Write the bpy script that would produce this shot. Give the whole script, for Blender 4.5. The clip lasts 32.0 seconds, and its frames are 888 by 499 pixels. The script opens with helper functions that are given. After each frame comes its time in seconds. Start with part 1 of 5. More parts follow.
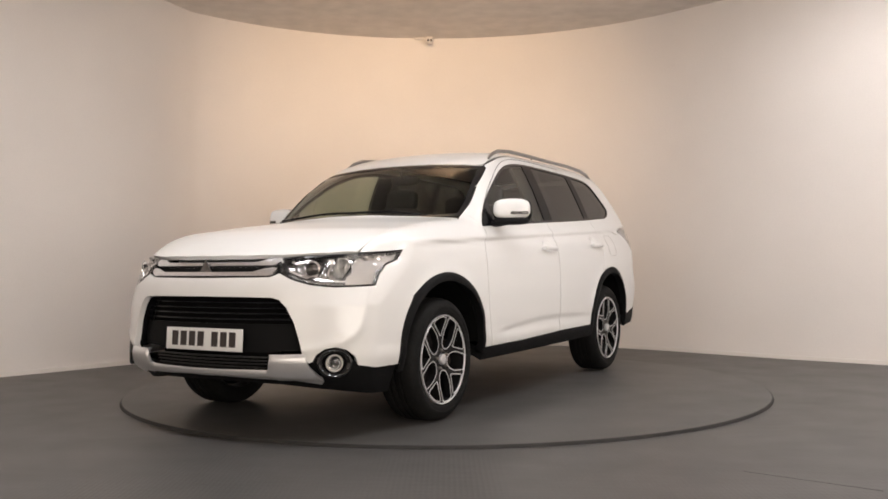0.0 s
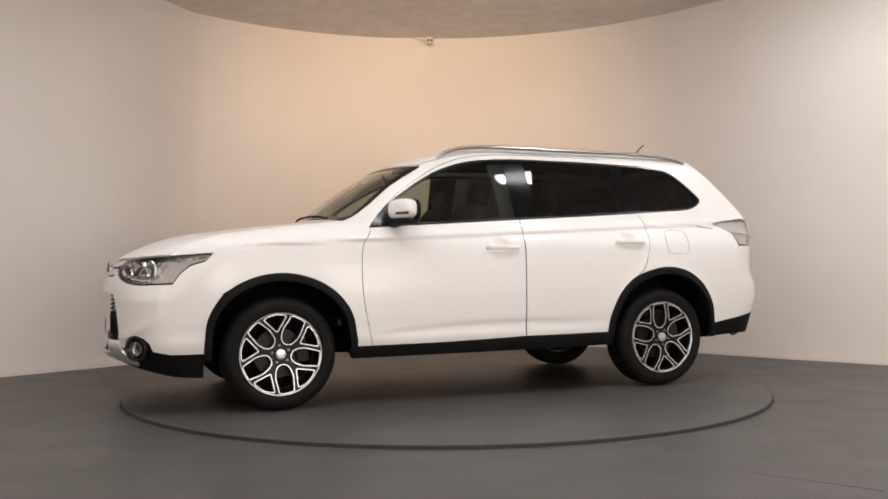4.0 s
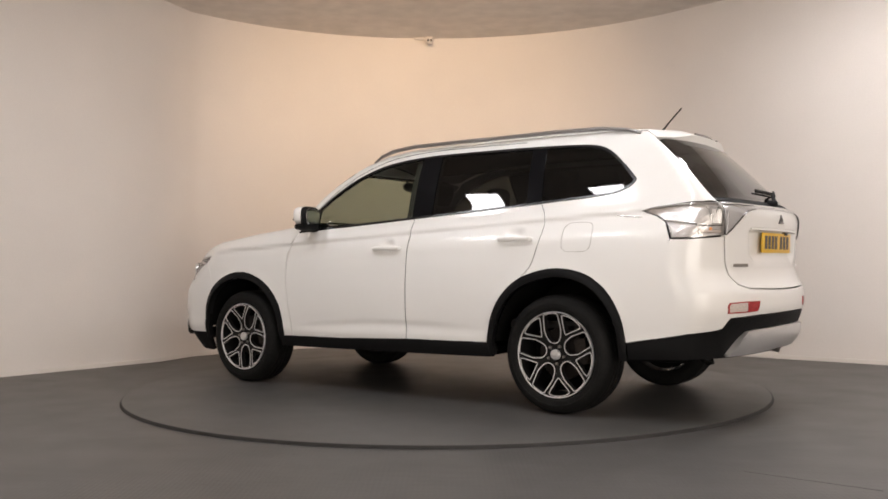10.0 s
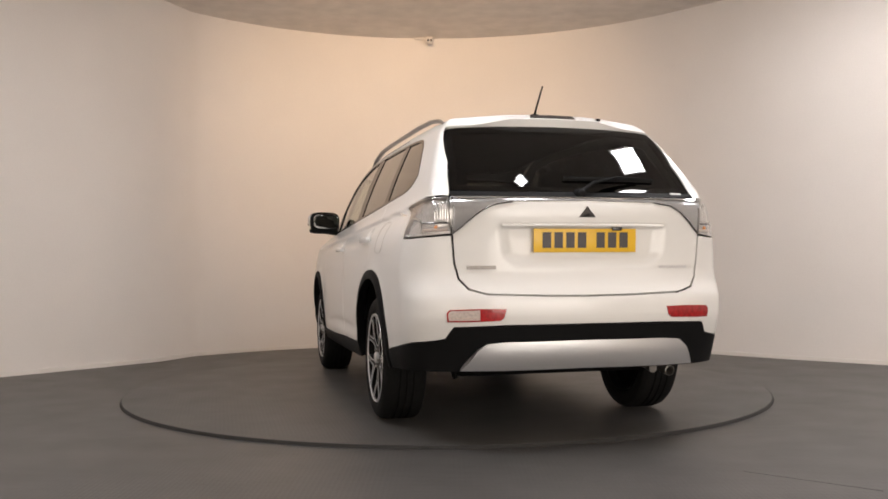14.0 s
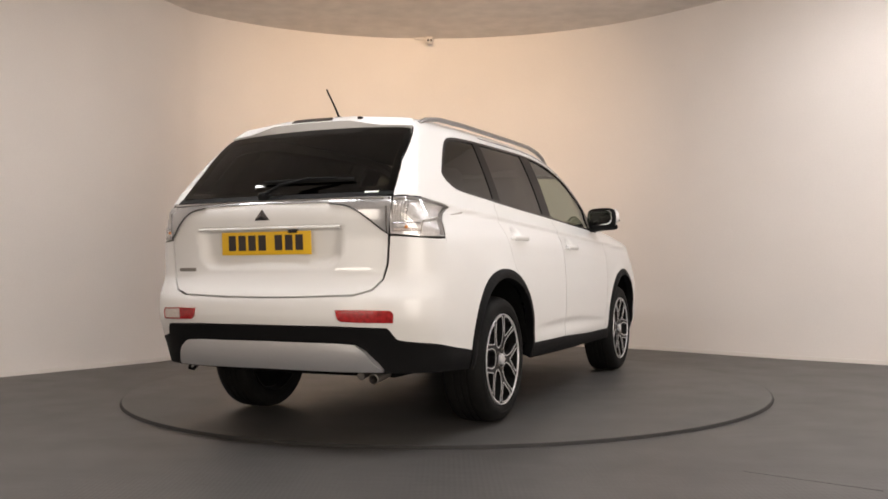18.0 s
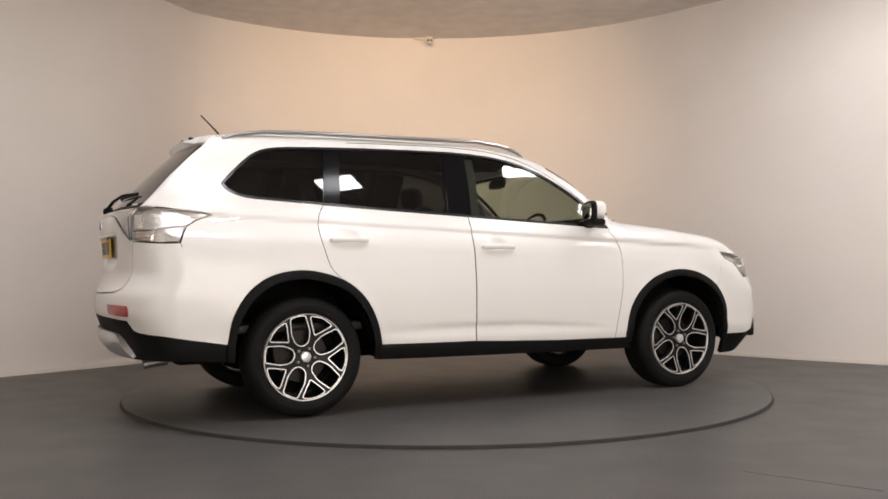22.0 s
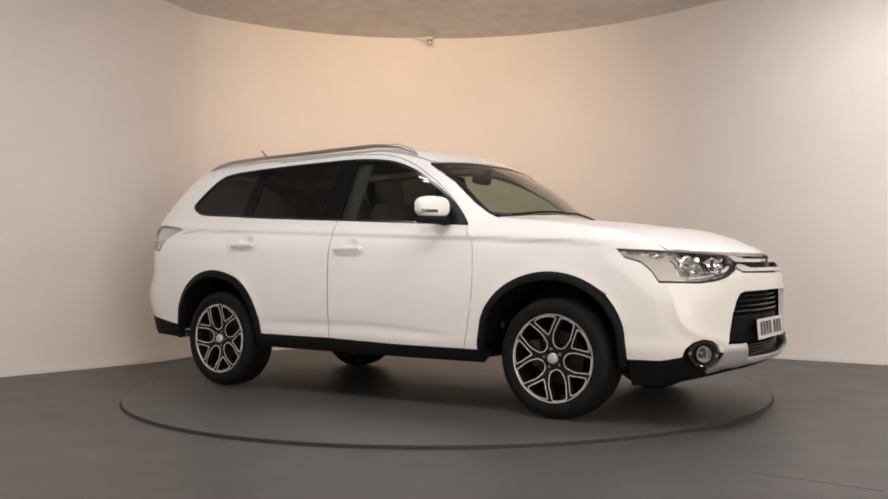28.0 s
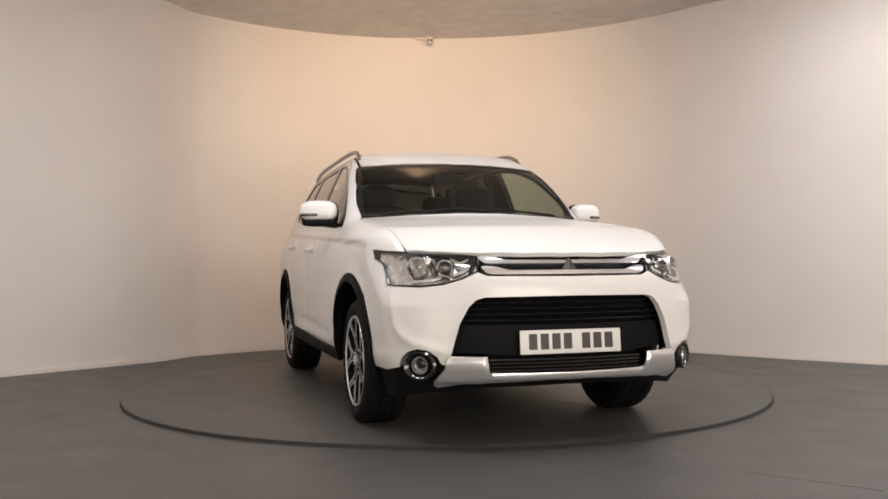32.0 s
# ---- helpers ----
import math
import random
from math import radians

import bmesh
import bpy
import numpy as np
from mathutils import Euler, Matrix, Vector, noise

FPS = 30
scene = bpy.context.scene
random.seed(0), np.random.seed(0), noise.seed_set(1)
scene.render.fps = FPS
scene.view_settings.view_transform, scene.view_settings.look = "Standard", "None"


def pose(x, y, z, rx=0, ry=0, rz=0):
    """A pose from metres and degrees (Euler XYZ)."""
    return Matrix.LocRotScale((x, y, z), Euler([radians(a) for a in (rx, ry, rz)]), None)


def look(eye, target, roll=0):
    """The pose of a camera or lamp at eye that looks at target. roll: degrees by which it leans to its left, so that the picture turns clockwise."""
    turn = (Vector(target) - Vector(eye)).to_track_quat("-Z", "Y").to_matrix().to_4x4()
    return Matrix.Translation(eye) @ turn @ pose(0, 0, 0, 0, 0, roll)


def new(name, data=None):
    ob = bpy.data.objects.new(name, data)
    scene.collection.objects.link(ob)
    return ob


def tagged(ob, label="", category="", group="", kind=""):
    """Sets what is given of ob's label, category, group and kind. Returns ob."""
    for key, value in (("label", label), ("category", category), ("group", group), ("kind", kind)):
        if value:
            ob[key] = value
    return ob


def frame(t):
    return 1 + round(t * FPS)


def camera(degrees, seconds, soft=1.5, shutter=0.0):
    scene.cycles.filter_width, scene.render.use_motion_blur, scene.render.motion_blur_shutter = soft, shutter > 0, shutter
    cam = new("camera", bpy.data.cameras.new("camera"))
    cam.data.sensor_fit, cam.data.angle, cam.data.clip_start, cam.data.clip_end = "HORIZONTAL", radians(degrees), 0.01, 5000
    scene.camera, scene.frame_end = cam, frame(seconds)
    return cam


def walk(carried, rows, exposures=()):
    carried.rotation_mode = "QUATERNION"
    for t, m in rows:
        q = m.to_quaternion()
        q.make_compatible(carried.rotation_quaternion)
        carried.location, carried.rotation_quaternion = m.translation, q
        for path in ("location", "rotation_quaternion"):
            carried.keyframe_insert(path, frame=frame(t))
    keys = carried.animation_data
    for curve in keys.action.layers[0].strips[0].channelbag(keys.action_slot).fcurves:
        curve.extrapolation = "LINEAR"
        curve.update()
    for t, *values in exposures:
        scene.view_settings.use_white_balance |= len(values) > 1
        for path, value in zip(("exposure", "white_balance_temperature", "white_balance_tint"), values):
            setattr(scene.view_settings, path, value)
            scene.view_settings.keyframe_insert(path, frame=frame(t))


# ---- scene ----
from mathutils import geometry

cam = camera(52.74, 32.0, soft=1.7)
EYE = Vector((0.0, -6.467, 0.851))
VIEW = look(EYE, EYE + Vector((-0.00164, 0.99984, 0.01789)), -0.432)
# the clip's camera closes a little while the broad white flank fills its view
walk(cam, [(0.0, VIEW), (32.0, VIEW)], [(0.0, 0.22), (2.0, 0.11), (3.5, 0.09), (6.5, 0.05), (8.0, 0.09), (12.0, 0.18), (14.0, 0.13), (18.0, 0.19), (20.5, 0.16), (23.5, 0.07), (26.0, 0.09), (30.0, 0.19), (32.0, 0.16)])

# ---------------------------------------------------------------- world and lamps
world = bpy.data.worlds.new("world")
scene.world = world
world.use_nodes = True
world.node_tree.nodes["Background"].inputs[0].default_value = (0.9, 0.93, 1.0, 1)
world.node_tree.nodes["Background"].inputs[1].default_value = 0.02
CEILING = 3.37
FLOOR = -0.02


def area_lamp(name, m, sx, sy, watts, colour):
    data = bpy.data.lights.new(name, "AREA")
    data.shape, data.size, data.size_y, data.energy, data.color = "RECTANGLE", sx, sy, watts, colour
    ob = new(name, data)
    ob.matrix_basis = m
    return ob


# the last panel is unseen, added to suit the right-hand wall's brightness
PANELS = [(0.84, -2.32, 56), (2.1, -1.2, 43), (3.12, 0.02, 48), (-1.32, -2.34, 58), (-2.45, -1.42, 45), (-0.24, -3.1, 42), (4.3, -1.7, 48)]
PANEL_GLOW = 45.0


def spot_lamp(name, eye, target, watts, colour, degrees, blend, radius):
    data = bpy.data.lights.new(name, "SPOT")
    data.energy, data.color, data.spot_size, data.spot_blend, data.shadow_soft_size = watts, colour, radians(degrees), blend, radius
    ob = new(name, data)
    ob.matrix_basis = look(eye, target)
    return ob


# a warm spot added out of view under the ceiling over the turntable, in place of the unknown source that washes the
# curved wall
spot_lamp("wall_glow_spot", (-0.15, 0.35, CEILING - 0.12), (-0.35, 3.4, 2.25), 150, (1.0, 0.67, 0.39), 112, 1.0, 0.12)
# warm area lamps in two added, unseen windows behind the camera: the brighter stands in for the source of the car's
# soft shadow on the curved wall, the weaker is fill
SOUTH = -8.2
ADDED_WINDOWS = [(3.2, 4.4, 192, (1.0, 0.905, 0.815)), (-3.2, 3.0, 60, (1.0, 0.87, 0.74))]
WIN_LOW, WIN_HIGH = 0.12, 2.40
for win_x, win_w, watts, tint in ADDED_WINDOWS:
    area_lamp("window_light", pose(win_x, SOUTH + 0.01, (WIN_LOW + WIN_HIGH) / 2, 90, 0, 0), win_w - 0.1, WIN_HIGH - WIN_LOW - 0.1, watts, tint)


# ---------------------------------------------------------------- materials
def material(name, colour, rough=0.5, metal=0.0, coat=0.0, grain=0.0, scale=40.0, bump=0.0, blotch=0.0, blotch_scale=3.0, rough_var=0.0, emit=0.0, spec=0.5, coat_rough=0.03):
    mat = bpy.data.materials.new(name)
    mat.use_nodes = True
    nt = mat.node_tree
    b = nt.nodes["Principled BSDF"]
    b.inputs["Base Color"].default_value = (*colour, 1)
    b.inputs["Roughness"].default_value = rough
    b.inputs["Metallic"].default_value = metal
    b.inputs["Coat Weight"].default_value = coat
    b.inputs["Coat Roughness"].default_value = coat_rough
    b.inputs["Specular IOR Level"].default_value = spec
    if emit:
        b.inputs["Emission Color"].default_value = (*colour, 1)
        b.inputs["Emission Strength"].default_value = emit
    geo = nt.nodes.new("ShaderNodeTexCoord")

    def noise_node(size, detail):
        n = nt.nodes.new("ShaderNodeTexNoise")
        n.inputs["Scale"].default_value = size
        n.inputs["Detail"].default_value = detail
        nt.links.new(geo.outputs["Object"], n.inputs["Vector"])
        return n
    value = None
    for amount, size, detail in ((grain, scale, 4.0), (blotch, blotch_scale, 3.0)):
        if amount:
            n = noise_node(size, detail)
            mr = nt.nodes.new("ShaderNodeMapRange")
            mr.inputs[1].default_value, mr.inputs[2].default_value = 0.3, 0.7
            mr.inputs[3].default_value, mr.inputs[4].default_value = 1 - amount, 1 + amount
            nt.links.new(n.outputs["Fac"], mr.inputs[0])
            if value is None:
                value = mr.outputs[0]
            else:
                mul = nt.nodes.new("ShaderNodeMath")
                mul.operation = "MULTIPLY"
                nt.links.new(value, mul.inputs[0]), nt.links.new(mr.outputs[0], mul.inputs[1])
                value = mul.outputs[0]
    if value is not None:
        hsv = nt.nodes.new("ShaderNodeHueSaturation")
        hsv.inputs["Color"].default_value = (*colour, 1)
        nt.links.new(value, hsv.inputs["Value"])
        nt.links.new(hsv.outputs[0], b.inputs["Base Color"])
    if rough_var:
        n = noise_node(blotch_scale * 2.3, 3.0)
        mr = nt.nodes.new("ShaderNodeMapRange")
        mr.inputs[3].default_value, mr.inputs[4].default_value = rough - rough_var, rough + rough_var
        nt.links.new(n.outputs["Fac"], mr.inputs[0])
        nt.links.new(mr.outputs[0], b.inputs["Roughness"])
    if bump:
        n = noise_node(scale, 5.0)
        bp = nt.nodes.new("ShaderNodeBump")
        bp.inputs["Strength"].default_value = bump
        bp.inputs["Distance"].default_value = 0.004
        nt.links.new(n.outputs["Fac"], bp.inputs["Height"])
        nt.links.new(bp.outputs[0], b.inputs["Normal"])
    return mat


def glass(name, tint, gloss=1.0, rough=0.0, ior=1.45):
    """A pane: it lets its tint through and mirrors more at a slant."""
    mat = bpy.data.materials.new(name)
    mat.use_nodes = True
    nt = mat.node_tree
    nt.nodes.remove(nt.nodes["Principled BSDF"])
    clear, shine, mix, edge, power, scale = (nt.nodes.new(k) for k in ("ShaderNodeBsdfTransparent", "ShaderNodeBsdfGlossy", "ShaderNodeMixShader", "ShaderNodeLayerWeight", "ShaderNodeMath", "ShaderNodeMath"))
    clear.inputs[0].default_value = (*tint, 1)
    shine.inputs["Color"].default_value = (gloss, gloss, gloss, 1)
    shine.inputs["Roughness"].default_value = rough
    base = ((ior - 1) / (ior + 1)) ** 2
    edge.inputs[0].default_value = 0.5
    power.operation, power.inputs[1].default_value = "POWER", 5.0
    scale.operation = "MULTIPLY_ADD"
    scale.inputs[1].default_value, scale.inputs[2].default_value = 1 - base, base
    nt.links.new(edge.outputs["Facing"], power.inputs[0]), nt.links.new(power.outputs[0], scale.inputs[0])
    nt.links.new(scale.outputs[0], mix.inputs[0]), nt.links.new(clear.outputs[0], mix.inputs[1]), nt.links.new(shine.outputs[0], mix.inputs[2])
    nt.links.new(mix.outputs[0], nt.nodes["Material Output"].inputs[0])
    return mat


PAINT = material("white_paint", (0.78, 0.772, 0.755), 0.36, coat=0.65, coat_rough=0.13, grain=0.012, scale=900, blotch=0.008, blotch_scale=2, spec=0.25)
BLACK_TRIM = material("black_trim", (0.006, 0.006, 0.0065), 0.62, grain=0.25, scale=400, bump=0.15, spec=0.13)
GLOSS_BLACK = material("gloss_black", (0.008, 0.008, 0.009), 0.12, coat=0.6, grain=0.1, scale=60)
SATIN_BLACK = material("satin_black", (0.009, 0.009, 0.011), 0.24, grain=0.15, scale=200)
RUBBER = material("tyre_rubber", (0.007, 0.0068, 0.0066), 0.68, grain=0.3, scale=90, bump=0.2, blotch=0.25, blotch_scale=9, spec=0.16)
CHROME = material("chrome", (0.82, 0.82, 0.83), 0.09, 1.0, grain=0.03, scale=30)
REFLECTOR = material("lamp_reflector", (0.94, 0.935, 0.93), 0.16, 0.75, grain=0.04, scale=60, bump=0.1)
PRISM = material("prism_lens", (0.70, 0.68, 0.665), 0.24, 0.55, grain=0.16, scale=90, bump=0.35)
LAMP_CHROME = material("lamp_chrome", (0.62, 0.615, 0.61), 0.18, 0.75, grain=0.25, scale=70, bump=0.2)
SLAT_GREY = material("grey_slat", (0.045, 0.044, 0.044), 0.35, grain=0.1, scale=200)
GRILLE_BAR = material("satin_chrome", (0.80, 0.80, 0.82), 0.18, 0.9, grain=0.03, scale=60)
DISC = material("worn_disc", (0.016, 0.012, 0.011), 0.5, 0.4, grain=0.2, scale=120)
PILLAR = material("pillar_gloss", (0.005, 0.005, 0.006), 0.13, grain=0.1, scale=60, spec=0.09)
DARK_CHROME = material("dark_chrome", (0.13, 0.125, 0.125), 0.2, 0.85, grain=0.05, scale=60)
LINING = material("grey_lining", (0.075, 0.072, 0.068), 0.9, grain=0.08, scale=300)
SATIN_SILVER = material("satin_silver", (0.70, 0.70, 0.71), 0.30, 0.7, grain=0.05, scale=250)
RAIL = material("brushed_rail", (0.34, 0.33, 0.32), 0.30, 0.8, grain=0.06, scale=200)
MACHINED = material("machined_alloy", (0.90, 0.90, 0.91), 0.40, 0.8, grain=0.06, scale=300)
ALLOY_DARK = material("dark_alloy", (0.008, 0.0078, 0.0078), 0.38, grain=0.1, scale=100, spec=0.22)
STEEL = material("brake_steel", (0.30, 0.28, 0.26), 0.42, 0.9, grain=0.2, scale=120)
RUSTY = material("cast_iron", (0.035, 0.028, 0.025), 0.75, 0.3, grain=0.3, scale=60)
UNDER = material("underbody", (0.005, 0.005, 0.005), 0.85, grain=0.3, scale=30, spec=0.06)
CABIN = material("cabin_plastic", (0.022, 0.021, 0.021), 0.6, grain=0.2, scale=200)
CLOTH = material("seat_cloth", (0.030, 0.028, 0.028), 0.85, grain=0.3, scale=300, bump=0.2)
# grey roof lining set near-black: the cabin's shade is put into its colour
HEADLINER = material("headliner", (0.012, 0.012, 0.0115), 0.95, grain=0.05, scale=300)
CLEAR_GLASS = glass("clear_glass", (0.55, 0.60, 0.54), ior=1.45)
PRIVACY = glass("privacy_glass", (0.048, 0.050, 0.050), ior=1.45)
LENS = glass("clear_lens", (0.96, 0.96, 0.96), ior=1.5)
RED_LENS = material("red_lens", (0.34, 0.012, 0.014), 0.22, coat=0.35, coat_rough=0.12, grain=0.35, scale=60)
WHITE_LENS = material("white_lens", (0.58, 0.50, 0.46), 0.15, coat=1.0, coat_rough=0.12, grain=0.2, scale=120)
AMBER = material("amber_bulb", (0.75, 0.26, 0.05), 0.2, coat=0.5, grain=0.05)
GREY_LENS = material("smoked_garnish", (0.42, 0.42, 0.425), 0.16, 0.6, coat=1.0, coat_rough=0.12, grain=0.04, scale=60)
PLATE_WHITE = material("white_plate", (0.74, 0.74, 0.72), 0.35, grain=0.03, scale=150)
PLATE_YELLOW = material("yellow_plate", (0.78, 0.47, 0.015), 0.35, grain=0.03, scale=150)
INK = material("plate_ink", (0.03, 0.022, 0.02), 0.4, grain=0.1)
MIRROR = material("mirror_glass", (0.85, 0.87, 0.88), 0.02, 1.0)
WALL = material("wall_paint", (0.80, 0.745, 0.70), 0.60, grain=0.015, scale=90, bump=0.08, blotch=0.032, blotch_scale=0.9)
CEIL = material("ceiling_paint", (0.72, 0.67, 0.625), 0.8, grain=0.07, scale=6, bump=0.15, blotch=0.05, blotch_scale=1.3)
SKIRT = material("skirting_paint", (0.78, 0.73, 0.68), 0.45, grain=0.02, scale=80)
EDGE = material("rubber_edge", (0.012, 0.011, 0.010), 0.7, grain=0.2, scale=70)
LED = material("led_panel", (0.98, 0.97, 1.0), 0.5, emit=PANEL_GLOW)
PALE_FLOOR = material("pale_floor", (0.62, 0.55, 0.47), 0.5, grain=0.08, scale=30, blotch=0.05)
SEAM = material("floor_seam", (0.05, 0.047, 0.044), 0.6, grain=0.1)


def floor_material(name, tint):
    """Grey studded vinyl: fine studs as relief, scuffs and a soft sheen."""
    mat = material(name, tint, 0.44, grain=0.05, scale=160, blotch=0.07, blotch_scale=1.4, rough_var=0.07, spec=0.4)
    nt = mat.node_tree
    b = nt.nodes["Principled BSDF"]
    co = nt.nodes.new("ShaderNodeTexCoord")
    vor = nt.nodes.new("ShaderNodeTexVoronoi")
    vor.inputs["Scale"].default_value = 45.0
    vor.inputs["Randomness"].default_value = 0.15
    bp = nt.nodes.new("ShaderNodeBump")
    bp.inputs["Strength"].default_value = 0.65
    bp.inputs["Distance"].default_value = 0.002
    nt.links.new(co.outputs["Object"], vor.inputs["Vector"])
    nt.links.new(vor.outputs["Distance"], bp.inputs["Height"])
    nt.links.new(bp.outputs[0], b.inputs["Normal"])
    return mat


VINYL = floor_material("grey_vinyl", (0.076, 0.072, 0.069))
TABLE_VINYL = floor_material("turntable_vinyl", (0.071, 0.068, 0.065))




# ---------------------------------------------------------------- mesh helpers
def mesh_of(bm, name, smooth=True):
    me = bpy.data.meshes.new(name)
    bm.normal_update()
    bm.to_mesh(me)
    bm.free()
    if smooth:
        me.shade_smooth()
        me.set_sharp_from_angle(angle=radians(34))
    return me


def part(name, bm, mat, parent=None, label="", smooth=True):
    me = bm if isinstance(bm, bpy.types.Mesh) else mesh_of(bm, name, smooth)
    me.materials.clear()
    me.materials.append(mat)
    ob = new(name, me)
    ob.parent = parent
    if label:
        ob["label"] = label
    return ob


def box(sx, sy, sz, m=None, bevel=0.0, segments=2):
    bm = bmesh.new()
    bmesh.ops.create_cube(bm, size=1.0, matrix=(m or Matrix()) @ Matrix.Diagonal((sx, sy, sz, 1)))
    if bevel:
        bmesh.ops.bevel(bm, geom=bm.edges[:], offset=bevel, segments=segments, profile=0.6, affect="EDGES")
    return bm


def add_box(bm, sx, sy, sz, m, bevel=0.0):
    other = box(sx, sy, sz, m, bevel)
    me = bpy.data.meshes.new("piece")
    other.to_mesh(me)
    other.free()
    bm.from_mesh(me)
    bpy.data.meshes.remove(me)
    return bm


def lathe(profile, n=48, closed=True, m=None):
    """Turns (radius, along) points about the y axis."""
    bm = bmesh.new()
    m = m or Matrix()
    rings = [[bm.verts.new(m @ Vector((r * math.cos(2 * math.pi * i / n), a, r * math.sin(2 * math.pi * i / n)))) for i in range(n)] for r, a in profile]
    pairs = list(zip(rings, rings[1:])) + ([(rings[-1], rings[0])] if closed else [])
    for p, q in pairs:
        for i in range(n):
            bm.faces.new((p[i], p[(i + 1) % n], q[(i + 1) % n], q[i]))
    if not closed:
        for ring in (rings[0], rings[-1]):
            if (ring[0].co - ring[n // 2].co).length > 0.004:
                bm.faces.new(ring)
    bmesh.ops.recalc_face_normals(bm, faces=bm.faces[:])
    return bm


def sweep(points, rx, rz, n=10, taper=None):
    """A rounded bar along a line of points; rx wide, rz high."""
    bm = bmesh.new()
    pts = [Vector(p) for p in points]
    rings = []
    for i, p in enumerate(pts):
        d = (pts[min(i + 1, len(pts) - 1)] - pts[max(i - 1, 0)]).normalized()
        up = Vector((0, 0, 1)) if abs(d.z) < 0.9 else Vector((1, 0, 0))
        s = d.cross(up).normalized()
        u = s.cross(d).normalized()
        k = taper[i] if taper else 1.0
        rings.append([bm.verts.new(p + k * (s * rx * math.cos(a) + u * rz * math.sin(a))) for a in (2 * math.pi * j / n for j in range(n))])
    for p, q in zip(rings, rings[1:]):
        for i in range(n):
            bm.faces.new((p[i], p[(i + 1) % n], q[(i + 1) % n], q[i]))
    bm.faces.new(rings[0]), bm.faces.new(rings[-1])
    bmesh.ops.recalc_face_normals(bm, faces=bm.faces[:])
    return bm


def blob(sx, sy, sz, m=None, e=0.7, nu=28, nv=16):
    """A rounded block (superellipsoid) of the given full sizes."""
    bm = bmesh.new()
    m = m or Matrix()

    def pw(v):
        return math.copysign(abs(v) ** e, v)
    rows = []
    for j in range(1, nv):
        b = -math.pi / 2 + math.pi * j / nv
        rows.append([bm.verts.new(m @ Vector((sx / 2 * pw(math.cos(b)) * pw(math.cos(a)), sy / 2 * pw(math.cos(b)) * pw(math.sin(a)), sz / 2 * pw(math.sin(b)))))
                     for a in (2 * math.pi * i / nu for i in range(nu))])
    lo, hi = bm.verts.new(m @ Vector((0, 0, -sz / 2))), bm.verts.new(m @ Vector((0, 0, sz / 2)))
    for p, q in zip(rows, rows[1:]):
        for i in range(nu):
            bm.faces.new((p[i], p[(i + 1) % nu], q[(i + 1) % nu], q[i]))
    for i in range(nu):
        bm.faces.new((rows[0][(i + 1) % nu], rows[0][i], lo))
        bm.faces.new((rows[-1][i], rows[-1][(i + 1) % nu], hi))
    return bm


# ---------------------------------------------------------------- the room
def wall_line():
    """The plan of the curved wall: straight flanks that meet a wide arc behind the turntable."""
    pts = [(-5.4, -1.42), (-4.6, -0.46), (-3.58, 0.76), (-3.1, 1.31), (-2.66, 1.85)]
    cx, cy, r = -0.03, 0.17, 3.26
    for a in np.linspace(139, 43, 40):
        pts.append((cx + r * math.cos(radians(a)), cy + r * math.sin(radians(a))))
    pts += [(2.72, 2.02), (3.1, 1.66), (3.75, 1.12), (4.7, 0.36), (5.6, -0.36)]
    return [Vector((x, y, 0)) for x, y in pts]


def band(line, z0, z1, t0, t1):
    """A wall along a plan line from height z0 to z1, its face set in by t0 and its back by t1."""
    bm = bmesh.new()
    rows = []
    for i, p in enumerate(line):
        d = (line[min(i + 1, len(line) - 1)] - line[max(i - 1, 0)]).normalized()
        n = Vector((d.y, -d.x, 0))
        rows.append([bm.verts.new(p + n * t + Vector((0, 0, z))) for t, z in ((t0, z0), (t0, z1), (t1, z1), (t1, z0))])
    for p, q in zip(rows, rows[1:]):
        for i in range(4):
            bm.faces.new((p[i], q[i], q[(i + 1) % 4], p[(i + 1) % 4]))
    bm.faces.new(rows[0]), bm.faces.new(rows[-1])
    bmesh.ops.recalc_face_normals(bm, faces=bm.faces[:])
    return bm


LINE = wall_line()
tagged(part("wall_curved", band(LINE, FLOOR - 0.05, CEILING + 0.1, 0.0, -0.15), WALL), "smooth off-white curved plaster wall behind the turntable", "wall", kind="structure")
tagged(part("baseboard", band(LINE, FLOOR, FLOOR + 0.035, 0.012, 0.0), SKIRT), "low off-white skirting strip along the curved wall", "skirting", kind="structure")
left_x, right_x, back_y = LINE[0].x, LINE[-1].x, SOUTH
tagged(part("wall_west", band([Vector((left_x, back_y, 0)), LINE[0]], FLOOR - 0.05, CEILING + 0.1, 0.0, -0.15), WALL), "plain off-white plaster side wall", "wall", kind="structure")
tagged(part("wall_east", band([LINE[-1], Vector((right_x, back_y, 0))], FLOOR - 0.05, CEILING + 0.1, 0.0, -0.15), WALL), "plain off-white plaster side wall", "wall", kind="structure")


def south_wall():
    """The wall behind the camera, with openings through it for the added windows."""
    bm = bmesh.new()
    low, high = FLOOR - 0.05, CEILING + 0.1
    edges = sorted((x - w / 2, x + w / 2) for x, w, _, _ in ADDED_WINDOWS)
    cuts = [left_x - 0.15] + [v for e in edges for v in e] + [right_x + 0.15]
    for i, (x0, x1) in enumerate(zip(cuts, cuts[1:])):
        for z0, z1 in (((low, WIN_LOW), (WIN_HIGH, high)) if i % 2 else ((low, high),)):
            add_box(bm, x1 - x0, 0.15, z1 - z0, pose((x0 + x1) / 2, SOUTH - 0.075, (z0 + z1) / 2))
    return part("wall_south", bm, WALL)


